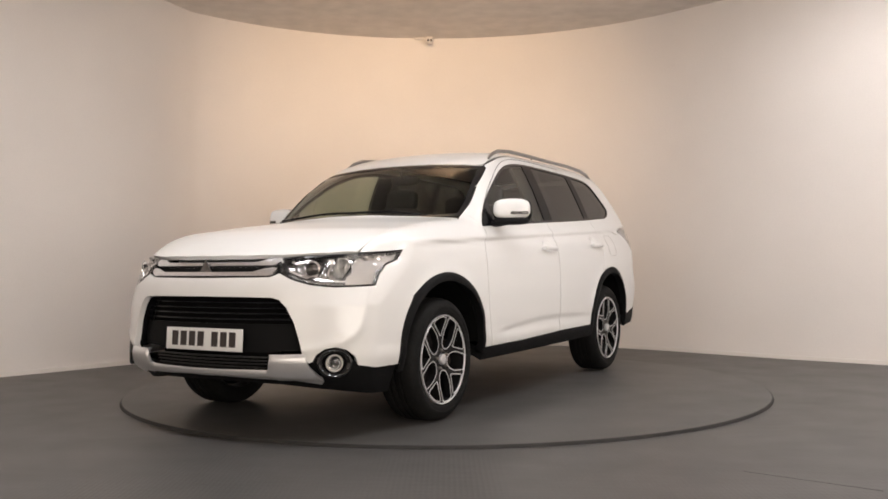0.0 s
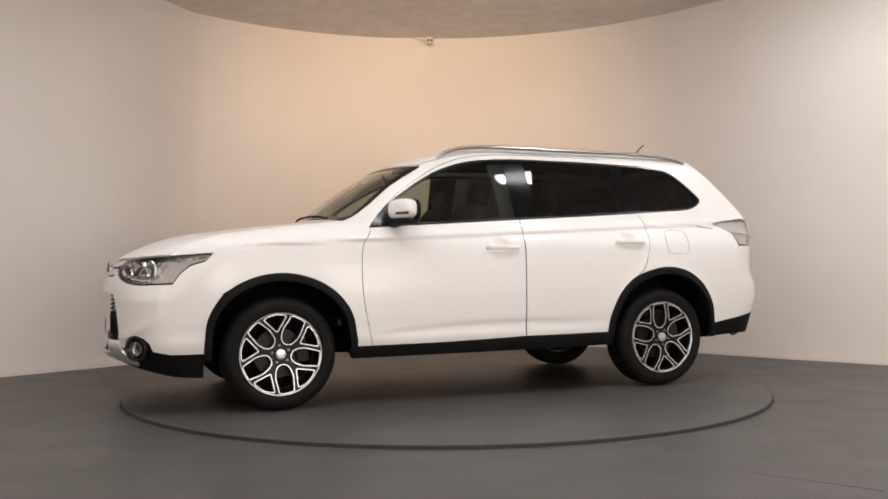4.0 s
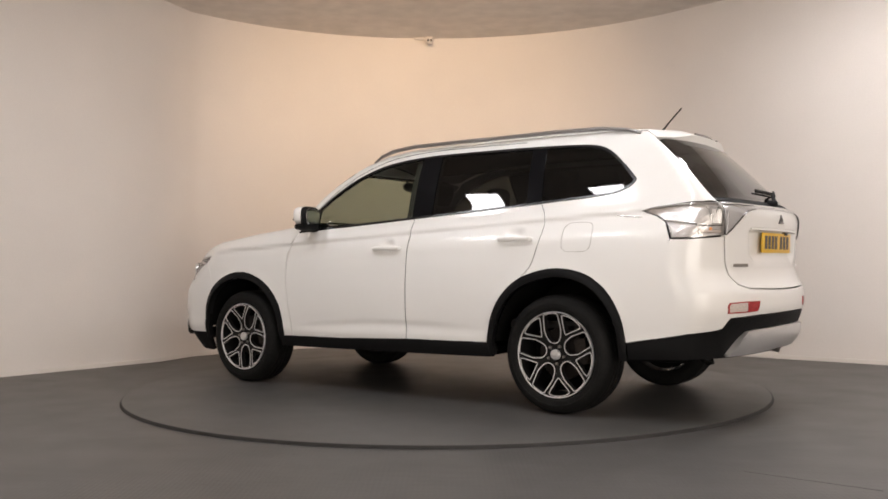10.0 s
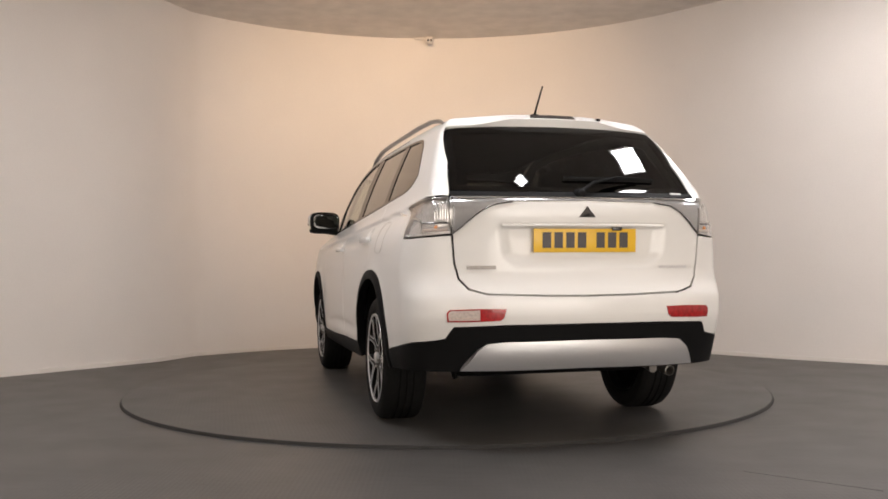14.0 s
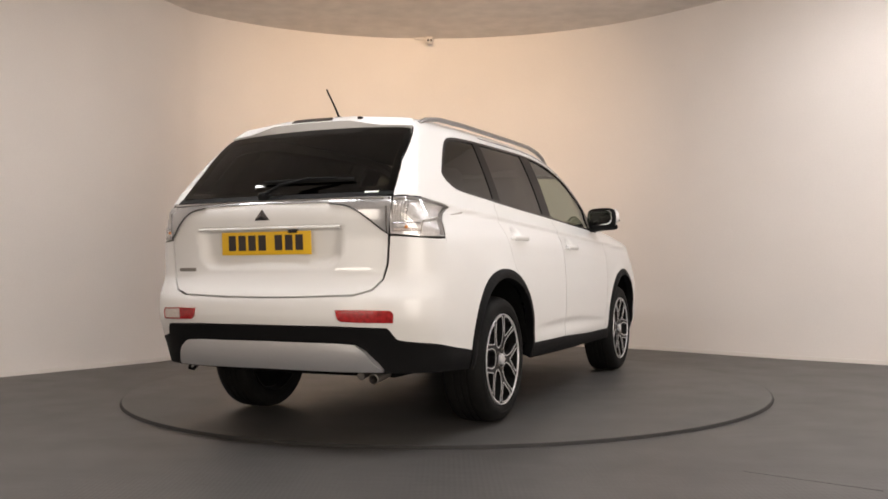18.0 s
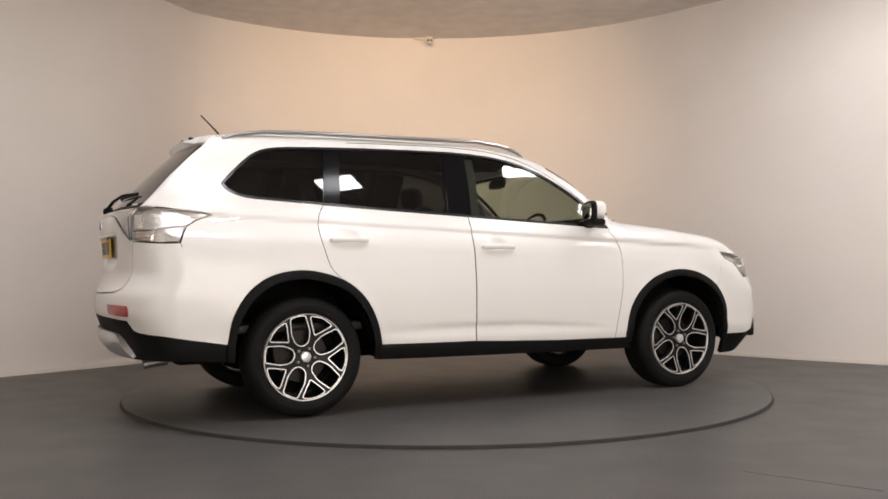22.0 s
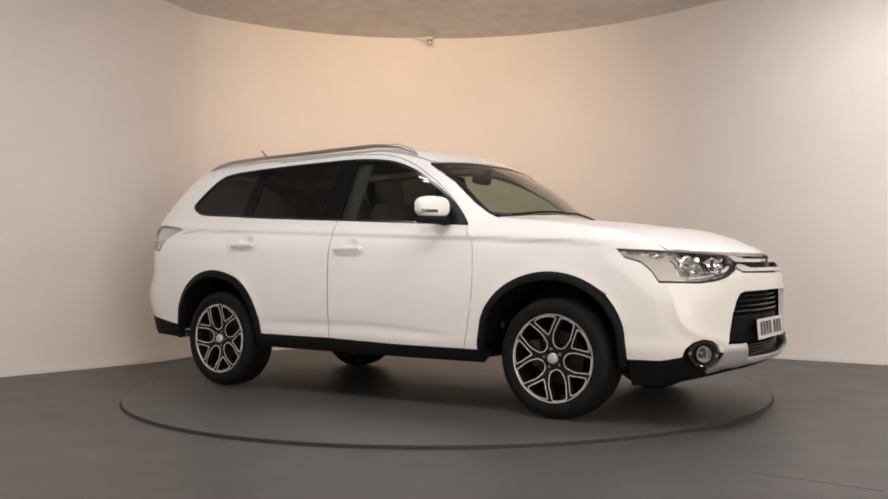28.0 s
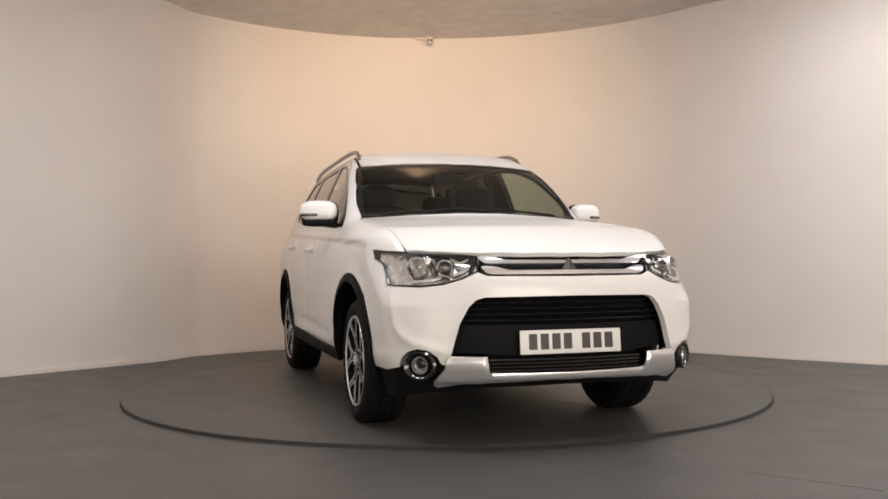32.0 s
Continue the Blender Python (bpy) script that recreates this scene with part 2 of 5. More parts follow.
# unseen frame and sill, added round each stand-in lamp
def stand_in_window(i, x, w):
    mid = (WIN_LOW + WIN_HIGH) / 2
    bm = bmesh.new()
    for dz in (-1, 1):
        add_box(bm, w, 0.06, 0.05, pose(x, SOUTH - 0.10, mid + dz * (WIN_HIGH - WIN_LOW - 0.05) / 2), 0.006)
    for dx in (-1, 1):
        add_box(bm, 0.05, 0.06, WIN_HIGH - WIN_LOW - 0.1, pose(x + dx * (w - 0.05) / 2, SOUTH - 0.10, mid), 0.006)
    ob = tagged(part("window_%d" % i, bm, SKIRT), "bright white-framed window, added unseen to hold a lamp", "window", kind="structure")
    part("window_sill", box(w + 0.1, 0.16, 0.03, pose(x, SOUTH + 0.0, WIN_LOW - 0.016), 0.006), SKIRT, ob)


tagged(south_wall(), "plain off-white plaster wall with two added windows", "wall", kind="structure")
for i, (x, w, _, _) in enumerate(ADDED_WINDOWS):
    stand_in_window(i + 1, x, w)
tagged(part("floor", box(13.0, 15.0, 0.2, pose(0, -3.0, FLOOR - 0.1)), VINYL), "dark grey studded vinyl floor with faint scuffs", "floor", kind="structure")
tagged(part("ceiling", box(13.0, 15.0, 0.2, pose(0, -3.0, CEILING + 0.1)), CEIL), "matt off-white ceiling with faint mottling", "ceiling", kind="structure")
seam = part("trim", sweep([(1.24, -2.70, FLOOR), (1.45, -2.87, FLOOR), (1.66, -3.04, FLOOR)], 0.0022, 0.0016, 8), SEAM)
tagged(seam, "thin dark welded seam in the grey vinyl floor", "floor seam", kind="structure")
slab = part("threshold", box(1.3, 0.8, 0.006, pose(2.27, -3.53, FLOOR + 0.003, 0, 0, -35.2), 0.002), PALE_FLOOR)
tagged(slab, "pale beige strip of floor beside the dark vinyl", "floor", kind="structure")

# turntable: a disc a little above the floor with a dark edge
TABLE_R = 2.206


def turntable():
    disc = tagged(part("turntable", lathe([(0.02, -0.0), (TABLE_R - 0.012, 0.0), (TABLE_R - 0.004, -0.002), (TABLE_R - 0.003, -0.014), (0.02, -0.014)], 160, False, pose(0, 0, 0, 90)), TABLE_VINYL),
                  "round grey vinyl-covered car turntable with a dark rim", "turntable")
    part("rim", lathe([(TABLE_R - 0.004, -0.003), (TABLE_R + 0.001, -0.004), (TABLE_R + 0.008, -0.0195), (TABLE_R - 0.012, -0.0195)], 160, True, pose(0, 0, 0, 90)), EDGE, disc, "dark rubber rim")
    return disc


table = turntable()


# small wall camera under the ceiling
def wall_camera():
    d = 3.26
    base = part("security_camera", box(0.07, 0.10, 0.035, pose(-0.155, d + 0.11, CEILING - 0.018), 0.008), SKIRT)
    body = part("body", blob(0.075, 0.12, 0.07, pose(-0.155, d + 0.03, CEILING - 0.055, 12), 0.55, 20, 12), SKIRT, base)
    for dx in (-0.016, 0.016):
        part("lens", lathe([(0.011, 0.0), (0.011, -0.012), (0.002, -0.014)], 16, False, pose(-0.155 + dx, d - 0.025, CEILING - 0.068)), GLOSS_BLACK, base)
    part("bracket", box(0.16, 0.03, 0.02, pose(-0.25, d + 0.13, CEILING - 0.01), 0.005), SKIRT, base)
    return tagged(base, "small white security camera fixed under the ceiling edge", "camera")


wall_camera()


# ceiling light panels
def light_panel(x, y, turn, size=0.37):
    m = pose(x, y, CEILING, 0, 0, turn)
    frame_ob = part("ceiling_light", box(size + 0.05, size + 0.05, 0.03, m @ pose(0, 0, -0.015), 0.006), SKIRT)
    part("diffuser", box(size, size, 0.012, m @ pose(0, 0, -0.034), 0.003), LED, frame_ob, "glowing white diffuser")
    return tagged(frame_ob, "square white LED panel light set under the ceiling", "ceiling light", group="ceiling panel lights")


for x, y, turn in PANELS:
    light_panel(x, y, turn)


# ---------------------------------------------------------------- the car's form
def curve(knots, soft=0.03):
    """A smooth curve through (a, b) knots: linear between them, rounded off at the joints."""
    k = np.array(sorted(knots), float)
    a = np.linspace(k[0, 0] - 0.3, k[-1, 0] + 0.3, 1600)
    step = a[1] - a[0]
    b = np.interp(a, k[:, 0], k[:, 1])
    b = np.where(a < k[0, 0], k[0, 1] + (a - k[0, 0]) * (k[1, 1] - k[0, 1]) / (k[1, 0] - k[0, 0]), b)
    b = np.where(a > k[-1, 0], k[-1, 1] + (a - k[-1, 0]) * (k[-1, 1] - k[-2, 1]) / (k[-1, 0] - k[-2, 0]), b)
    n = max(int(3 * soft / step), 1)
    w = np.exp(-0.5 * (np.arange(-n, n + 1) * step / soft) ** 2)
    pad = np.concatenate([b[0] - (b[1] - b[0]) * np.arange(n, 0, -1), b, b[-1] + (b[-1] - b[-2]) * np.arange(1, n + 1)])
    b = np.convolve(pad, w / w.sum(), "valid")
    return lambda v: np.interp(v, a, b)


WIDTH = curve([(0.2, 0.80), (0.28, 0.83), (0.36, 0.858), (0.41, 0.871), (0.46, 0.866), (0.53, 0.873), (0.7, 0.880), (0.85, 0.877), (0.95, 0.868), (1.0, 0.858), (1.05, 0.835),
               (1.10, 0.803), (1.15, 0.777)]
              + [(1.2 + 0.03 * i, 0.757 - 0.36 * 0.03 * i - 0.21 * (0.03 * i) ** 2) for i in range(17)], 0.022)
TAPER = curve([(-2.4, 0.925), (-1.8, 0.97), (-1.3, 0.988), (-0.5, 1.0), (0.3, 1.0), (0.9, 0.992), (1.3, 0.988), (1.75, 0.972), (2.3, 0.90)], 0.12)
TOP = curve([(-2.4, 1.56), (-1.95, 1.618), (-1.75, 1.645), (-1.5, 1.662), (-0.86, 1.678), (-0.3, 1.674), (0.0, 1.662), (0.2, 1.635), (0.35, 1.592), (0.434, 1.556),
             (0.56, 1.491), (0.68, 1.420), (0.765, 1.364), (0.9, 1.263), (0.985, 1.192), (1.035, 1.158), (1.09, 1.144), (1.285, 1.124), (1.475, 1.105), (1.67, 1.078),
             (1.86, 1.054), (1.98, 1.020), (2.1, 0.972), (2.2, 0.925), (2.4, 0.81)], 0.03)
NOSE = curve([(0.15, 2.10), (0.25, 2.20), (0.30, 2.27), (0.38, 2.315), (0.5, 2.325), (0.6, 2.32), (0.76, 2.31), (0.85, 2.285), (0.90, 2.26), (0.95, 2.22), (1.2, 2.0)], 0.03)
TAIL = curve([(0.2, -2.22), (0.35, -2.28), (0.44, -2.31), (0.52, -2.345), (0.60, -2.372), (0.70, -2.372), (0.76, -2.34), (0.82, -2.322), (0.98, -2.33), (1.10, -2.345),
              (1.160, -2.338), (1.182, -2.288), (1.215, -2.256), (1.30, -2.179), (1.40, -2.085), (1.50, -1.983), (1.60, -1.870), (1.7, -1.78)], 0.018)


# the crisp shoulder line that climbs towards the tail
CREASE = curve([(-0.25, 0.0), (-0.12, -0.0025), (-0.05, -0.0075), (-0.012, -0.0125), (0.010, 0.0060), (0.035, 0.0027), (0.06, 0.0), (0.3, 0.0)], 0.005)

# the front pillars stand a little further out, and the screen's edges sweep back more at its foot
PILLAR_OUT = 0.024
SWEEP = curve([(-0.7, 0.0), (-0.6, 0.0), (0.3, 0.09), (0.45, 0.105), (0.85, 0.20), (1.2, 0.20)], 0.05)


def round_max(a, b, k):
    h = np.maximum(k - np.abs(a - b), 0) / k
    return np.maximum(a, b) + h * h * k / 4


def flare(x, z):
    """How far the flanks swell out to the edges of the wheel arches."""
    out = 0.0
    for centre, wide, high in ((1.318, 0.452, 0.455), (-1.333, 0.446, 0.469)):
        d = (np.hypot((x - centre) / wide, (z - 0.36) / high) - 1) * 0.455
        out = out + 0.009 * np.exp(-(np.clip(d, 0, 1) / 0.034) ** 1.5)
    return out * np.clip((z - 0.40) / 0.2, 0, 1)


def form(x, y, z):
    """Below zero inside the car's outer skin."""
    y = np.abs(y)
    flank = np.clip((1.75 - x) / 0.3, 0, 1) * np.clip((x + 2.05) / 0.2, 0, 1)
    pillar = PILLAR_OUT * np.clip((z - 1.12) / 0.3, 0, 1) * np.clip((x + 0.5) / 0.8, 0, 1)
    side = y - WIDTH(z) * TAPER(x) - pillar - flare(x, z) - flank * CREASE(z - 1.048 + 0.048 * x)
    top = (z - TOP(x + SWEEP(x) * (y / 0.75) ** 2) + 0.032 * (1 - 0.85 * np.clip((x - 0.3) / 0.5, 0, 1)) * (y / 0.6) ** 2) * 0.8
    front = x - NOSE(z) + 0.28 * y ** 2 + (0.40 + 0.55 * np.clip((z - 0.66) / 0.24, 0, 1)) * y ** 6
    pane = np.clip((z - 1.16) / 0.04, 0, 1)
    rear = TAIL(z) + (0.17 + 0.055 * pane) * y ** 2 + 0.35 * (1 - pane) * y ** 6 - x
    g = round_max(side, top, 0.085)
    g = round_max(g, front, 0.07)
    return round_max(g, rear * 0.85, 0.08 - 0.05 * np.clip((z - 1.17) / 0.06, 0, 1))


def meet(ox, oy, oz, dx, dy, dz, far):
    """Where rays that start inside the skin leave it."""
    a, b = np.zeros_like(ox * 1.0 + dx), np.zeros_like(ox * 1.0 + dx) + far
    for _ in range(34):
        m = (a + b) / 2
        inside = form(ox + m * dx, oy + m * dy, oz + m * dz) < 0
        a, b = np.where(inside, m, a), np.where(inside, b, m)
    return np.stack([ox + a * dx, oy + a * dy, oz + a * dz], -1)


def on_side(x, z):
    x, z = np.asarray(x, float), np.asarray(z, float)
    return meet(x, 0 * x, z, 0 * x, 0 * x + 1, 0 * x, 1.2)


def on_top(x, y):
    x, y = np.asarray(x, float), np.asarray(y, float)
    return meet(x, y, 0 * x + 0.6, 0 * x, 0 * x, 0 * x + 1, 1.4)


def on_front(y, z):
    y, z = np.asarray(y, float), np.asarray(z, float)
    return meet(0 * y + 0.9, y, z, 0 * y + 1, 0 * y, 0 * y, 1.8)


def on_rear(y, z):
    y, z = np.asarray(y, float), np.asarray(z, float)
    return meet(0 * y - 0.9, y, z, 0 * y - 1, 0 * y, 0 * y, 1.8)


ROLL_Z = 0.80
FRONT_X, REAR_X = 1.30, -1.30


def roll_skin(u, v):
    """Skin at length u and angle v about the lengthwise axis (0: straight out to the left, 90 degrees: up)."""
    return meet(u, 0 * u, 0 * u + ROLL_Z, 0 * u, np.cos(v), np.sin(v), 1.5)


def front_skin(u, v):
    """Skin at angle u (0: straight ahead, 90 degrees: left) about an upright axis and height v."""
    return meet(0 * u + FRONT_X, 0 * u, v, np.cos(u), np.sin(u), 0 * u, 1.6)


def rear_skin(u, v):
    return meet(0 * u + REAR_X, 0 * u, v, -np.cos(u), np.sin(u), 0 * u, 1.6)


def roll_uv(p):
    return p[0], math.atan2(p[2] - ROLL_Z, p[1])


def front_uv(p):
    return math.atan2(p[1], p[0] - FRONT_X), p[2]


def rear_uv(p):
    return math.atan2(p[1], REAR_X - p[0]), p[2]


# ---------------------------------------------------------------- panels cut from the car's form
def smooth_line(pts, n=5):
    """Open line of 2D points, rounded (Catmull-Rom)."""
    p = [np.array(q, float) for q in pts]
    p = [2 * p[0] - p[1]] + p + [2 * p[-1] - p[-2]]
    out = []
    for a, b, c, d in zip(p, p[1:], p[2:], p[3:]):
        for i in range(n):
            t = i / n
            out.append(0.5 * (2 * b + (c - a) * t + (2 * a - 5 * b + 4 * c - d) * t * t + (3 * b - a - 3 * c + d) * t ** 3))
    out.append(p[-2])
    return [tuple(q) for q in out]


def S(*pts):
    return [on_side(x, z) for x, z in pts]


def T(*pts):
    return [on_top(x, y) for x, y in pts]


def F(*pts):
    return [on_front(y, z) for y, z in pts]


def B(*pts):
    return [on_rear(y, z) for y, z in pts]


def top_skin(u, v):
    return meet(u, v, 0 * u + 0.6, 0 * u, 0 * u, 0 * u + 1, 1.4)


def top_uv(p):
    return p[0], p[1]


SKINS = {"roll": (roll_skin, roll_uv), "front": (front_skin, front_uv), "rear": (rear_skin, rear_uv), "top": (top_skin, top_uv)}


def inside_poly(px, py, poly):
    hit = np.zeros(len(px), bool)
    for (x0, y0), (x1, y1) in zip(poly, np.roll(poly, -1, 0)):
        cross = ((y0 > py) != (y1 > py)) & (px < (x1 - x0) * (py - y0) / (y1 - y0 + 1e-12) + x0)
        hit ^= cross
    return hit


def shrink(poly, d):
    """Move a polygon's edges in by d (out for a negative d)."""
    area = 0.5 * np.sum(poly[:, 0] * np.roll(poly[:, 1], -1) - np.roll(poly[:, 0], -1) * poly[:, 1])
    e = np.roll(poly, -1, 0) - poly
    n = np.stack([-e[:, 1], e[:, 0]], 1) / (np.linalg.norm(e, axis=1, keepdims=True) + 1e-9) * np.sign(area)
    m = n + np.roll(n, 1, 0)
    return poly + m * (d / np.maximum(np.sum(m * n, 1, keepdims=True), 0.5))


def densify(poly, step):
    out = []
    for a, b in zip(poly, np.roll(poly, -1, 0)):
        k = max(int(math.ceil(np.linalg.norm(b - a) / step)), 1)
        out += [a + (b - a) * i / k for i in range(k)]
    return np.array(out)


def gradient(p):
    e = 0.007
    x, y, z = p[:, 0], p[:, 1], p[:, 2]
    g = np.stack([form(x + e, y, z) - form(x - e, y, z), form(x, y + e, z) - form(x, y - e, z), form(x, y, z + e) - form(x, y, z - e)], 1)
    return g / (np.linalg.norm(g, axis=1, keepdims=True) + 1e-9)


def uv_poly(points, skin):
    uv = SKINS[skin][1]
    return np.array([uv(p) for p in points])


def clip_u(poly, lo, hi):
    """The part of a (u, v) polygon between two slanting lines u = a + b * v."""
    for (a, b), sign in ((lo, 1), (hi, -1)):
        out = []
        for p, q in zip(poly, np.roll(poly, -1, 0)):
            dp, dq = sign * (p[0] - a - b * p[1]), sign * (q[0] - a - b * q[1])
            if dp >= 0:
                out.append(p)
            if dp * dq < 0:
                out.append(p + (q - p) * dp / (dp - dq))
        poly = np.array(out)
    return poly


def panel_mesh(name, poly, skin, gap=0.002, thick=0.014, lift=0.0, step=0.04, holes=(), mirror=False, bulge=None):
    """A piece of the skin inside a (u, v) polygon, with turned-in edges."""
    place = SKINS[skin][0]
    if gap:
        poly = shrink(poly, gap)
    loops = [densify(poly, step)] + [densify(np.array(h), step) for h in holes]
    (u0, v0), (u1, v1) = loops[0].min(0), loops[0].max(0)
    gu, gv = np.meshgrid(np.arange(u0 + step / 2, u1, step), np.arange(v0 + step / 2, v1, step))
    gu, gv = gu.ravel(), gv.ravel()
    keep = inside_poly(gu, gv, loops[0])
    for h in loops[1:]:
        keep &= ~inside_poly(gu, gv, h)
    edge = np.concatenate(loops)
    for i in np.nonzero(keep)[0]:
        if np.min((edge[:, 0] - gu[i]) ** 2 + (edge[:, 1] - gv[i]) ** 2) < (0.45 * step) ** 2:
            keep[i] = False
    pts = np.concatenate([edge, np.stack([gu[keep], gv[keep]], 1)])
    edges, base = [], 0
    for lp in loops:
        edges += [(base + i, base + (i + 1) % len(lp)) for i in range(len(lp))]
        base += len(lp)
    verts, _, tris, *_ = geometry.delaunay_2d_cdt([Vector(p) for p in pts], edges, [], 1, 1e-6)
    v2 = np.array([tuple(v) for v in verts])
    tri = np.array([t for t in tris if len(t) == 3])
    c = v2[tri].mean(1)
    ok = inside_poly(c[:, 0], c[:, 1], loops[0])
    for h in loops[1:]:
        ok &= ~inside_poly(c[:, 0], c[:, 1], h)
    tri = tri[ok]
    p3 = place(v2[:, 0], v2[:, 1])
    n3 = gradient(p3)
    if bulge is not None:
        raised = bulge(v2[:, 0], v2[:, 1])
        p3 = p3 + n3 * raised[:, None]
    p3 = p3 + n3 * lift
    t0, t1, t2 = p3[tri[:, 0]], p3[tri[:, 1]], p3[tri[:, 2]]
    flip = np.sum(np.cross(t1 - t0, t2 - t0) * n3[tri[:, 0]], 1) < 0
    tri[flip] = tri[flip][:, ::-1]
    if bulge is not None:
        acc = np.zeros_like(p3)
        fn = np.cross(p3[tri[:, 1]] - p3[tri[:, 0]], p3[tri[:, 2]] - p3[tri[:, 0]])
        for k in range(3):
            np.add.at(acc, tri[:, k], fn)
        acc /= np.linalg.norm(acc, axis=1, keepdims=True) + 1e-12
        n3 = np.where(np.abs(raised)[:, None] > 1e-5, acc, n3)
    # turned-in edge: open edges of the sheet, twice, the second ring moved in
    count = {}
    for a, b, c_ in tri:
        for e in ((a, b), (b, c_), (c_, a)):
            count[e] = 1
    rim = [(a, b) for a, b in count if (b, a) not in count]
    ids = sorted({i for e in rim for i in e})
    at = {i: k for k, i in enumerate(ids)}
    n0, m0 = len(p3), len(ids)
    ring = p3[ids]
    out = np.zeros((m0, 3))
    for a, b in rim:
        d = p3[b] - p3[a]
        o = np.cross(d, n3[a])
        o /= np.linalg.norm(o) + 1e-9
        out[at[a]] += o
        out[at[b]] += o
    out /= np.linalg.norm(out, axis=1, keepdims=True) + 1e-9
    allv = np.concatenate([p3, ring, ring - n3[ids] * thick])
    alln = np.concatenate([n3, out, out])
    quads = [(n0 + at[b], n0 + at[a], n0 + m0 + at[a], n0 + m0 + at[b]) for a, b in rim]
    faces = [tuple(int(i) for i in t) for t in tri] + quads
    if mirror:
        allv, alln = allv * [1, -1, 1], alln * [1, -1, 1]
        faces = [f[::-1] for f in faces]
    me = bpy.data.meshes.new(name)
    me.from_pydata([tuple(v) for v in allv], [], faces)
    me.shade_smooth()
    me.normals_split_custom_set_from_vertices([tuple(v) for v in alln])
    return me


def pair(name, points, skin, mat, parent, label="", **kw):
    """The same panel on both flanks. points: 3D points on the skin, or a ready (u, v) polygon."""
    poly = points if isinstance(points, np.ndarray) else uv_poly(points, skin)
    return [part(name, panel_mesh(name, poly, skin, mirror=m, **kw), mat, parent, label) for m in (False, True)]


def middle(points):
    """A closed outline from its left half, which runs from the middle line to the middle line."""
    return list(points) + [np.array(p) * [1, -1, 1] for p in reversed(points) if abs(p[1]) > 1e-6]


def whole(name, half, skin, mat, parent, label="", **kw):
    return part(name, panel_mesh(name, uv_poly(middle(half), skin), skin, **kw), mat, parent, label)


def dish(x, z):
    """A hollow in a door behind its handle."""
    u0, v0 = roll_uv(on_side(x, z))

    def depth(u, v):
        d = -0.024 * np.exp(-(((u - u0) / 0.050) ** 2 + ((v - v0) * 0.85 / 0.032) ** 2) ** 1.6)
        return np.where(d < -1e-4, d, 0.0)
    return depth


FOLD = curve([(-1.0, 0.462), (-0.65, 0.472), (-0.35, 0.479), (0.07, 0.477), (0.5, 0.448), (0.8, 0.424)], 0.06)


def door_relief(x, z):
    """The hollow behind a handle and the soft fold that runs low along the doors."""
    hollow = dish(x, z)

    def depth(u, v):
        k = roll_skin(u, v)[:, 2] - FOLD(u)
        fade = np.clip((0.80 - u) / 0.25, 0, 1) * np.clip((u + 0.86) / 0.35, 0, 1)
        d = -0.0060 * fade * np.exp(-np.where(k > 0, (k / 0.017) ** 2, (k / 0.050) ** 2))
        return hollow(u, v) + np.where(d < -1e-4, d, 0.0)
    return depth


def facets(depth):
    """Uneven small facets of a lamp's reflector."""
    return lambda u, v: depth * (np.modf(np.abs(np.sin(u * 917.3 + v * 1331.7)) * 4375.85)[0] - 0.5) + 1e-4


car = tagged(new("car"), "white five-door SUV with black wheel-arch trim on the turntable", "car")

# lines that neighbouring panels share, as (length, height)
ARCH_F = smooth_line([(1.765, 0.40), (1.745, 0.555), (1.655, 0.695), (1.50, 0.785), (1.32, 0.815), (1.145, 0.783), (1.00, 0.700), (0.90, 0.570), (0.862, 0.40)], 4)
ARCH_R = smooth_line([(-0.886, 0.40), (-0.915, 0.525), (-0.99, 0.665), (-1.12, 0.772), (-1.325, 0.829), (-1.515, 0.808), (-1.655, 0.722), (-1.745, 0.58), (-1.775, 0.43)], 4)
DOOR_F = smooth_line([(0.770, 0.362), (0.797, 0.49), (0.829, 0.669), (0.836, 0.849), (0.822, 0.975), (0.775, 1.055), (0.768, 1.092)], 4)
DOOR_R = smooth_line([(-1.200, 1.207), (-1.240, 1.13), (-1.246, 1.03), (-1.222, 0.93), (-1.19, 0.84), (-1.13, 0.777)], 4)
BELT = smooth_line([(0.768, 1.092), (0.2, 1.124), (-0.27, 1.152), (-0.8, 1.182), (-1.175, 1.206)], 3)
BELT_R = smooth_line([(-1.175, 1.206), (-1.45, 1.224), (-1.64, 1.240), (-1.724, 1.268), (-1.764, 1.298), (-1.774, 1.322)], 3)
DLO_TOP = smooth_line([(-1.774, 1.322), (-1.735, 1.366), (-1.677, 1.424), (-1.612, 1.482), (-1.555, 1.518), (-1.49, 1.540), (-1.37, 1.554), (-1.1, 1.565), (-0.75, 1.572), (-0.3, 1.573), (0.03, 1.545), (0.25, 1.480), (0.42, 1.392), (0.57, 1.293), (0.69, 1.190), (0.772, 1.092)], 3)
SCREEN_EDGE = [(0.93, 0.727), (0.76, 0.709), (0.60, 0.678), (0.385, 0.634), (0.375, 0.614), (0.10, 0.583)]
BONNET_EDGE = smooth_line([(1.90, 0.725), (1.80, 0.732), (1.60, 0.737), (1.25, 0.737), (0.93, 0.727)], 3)

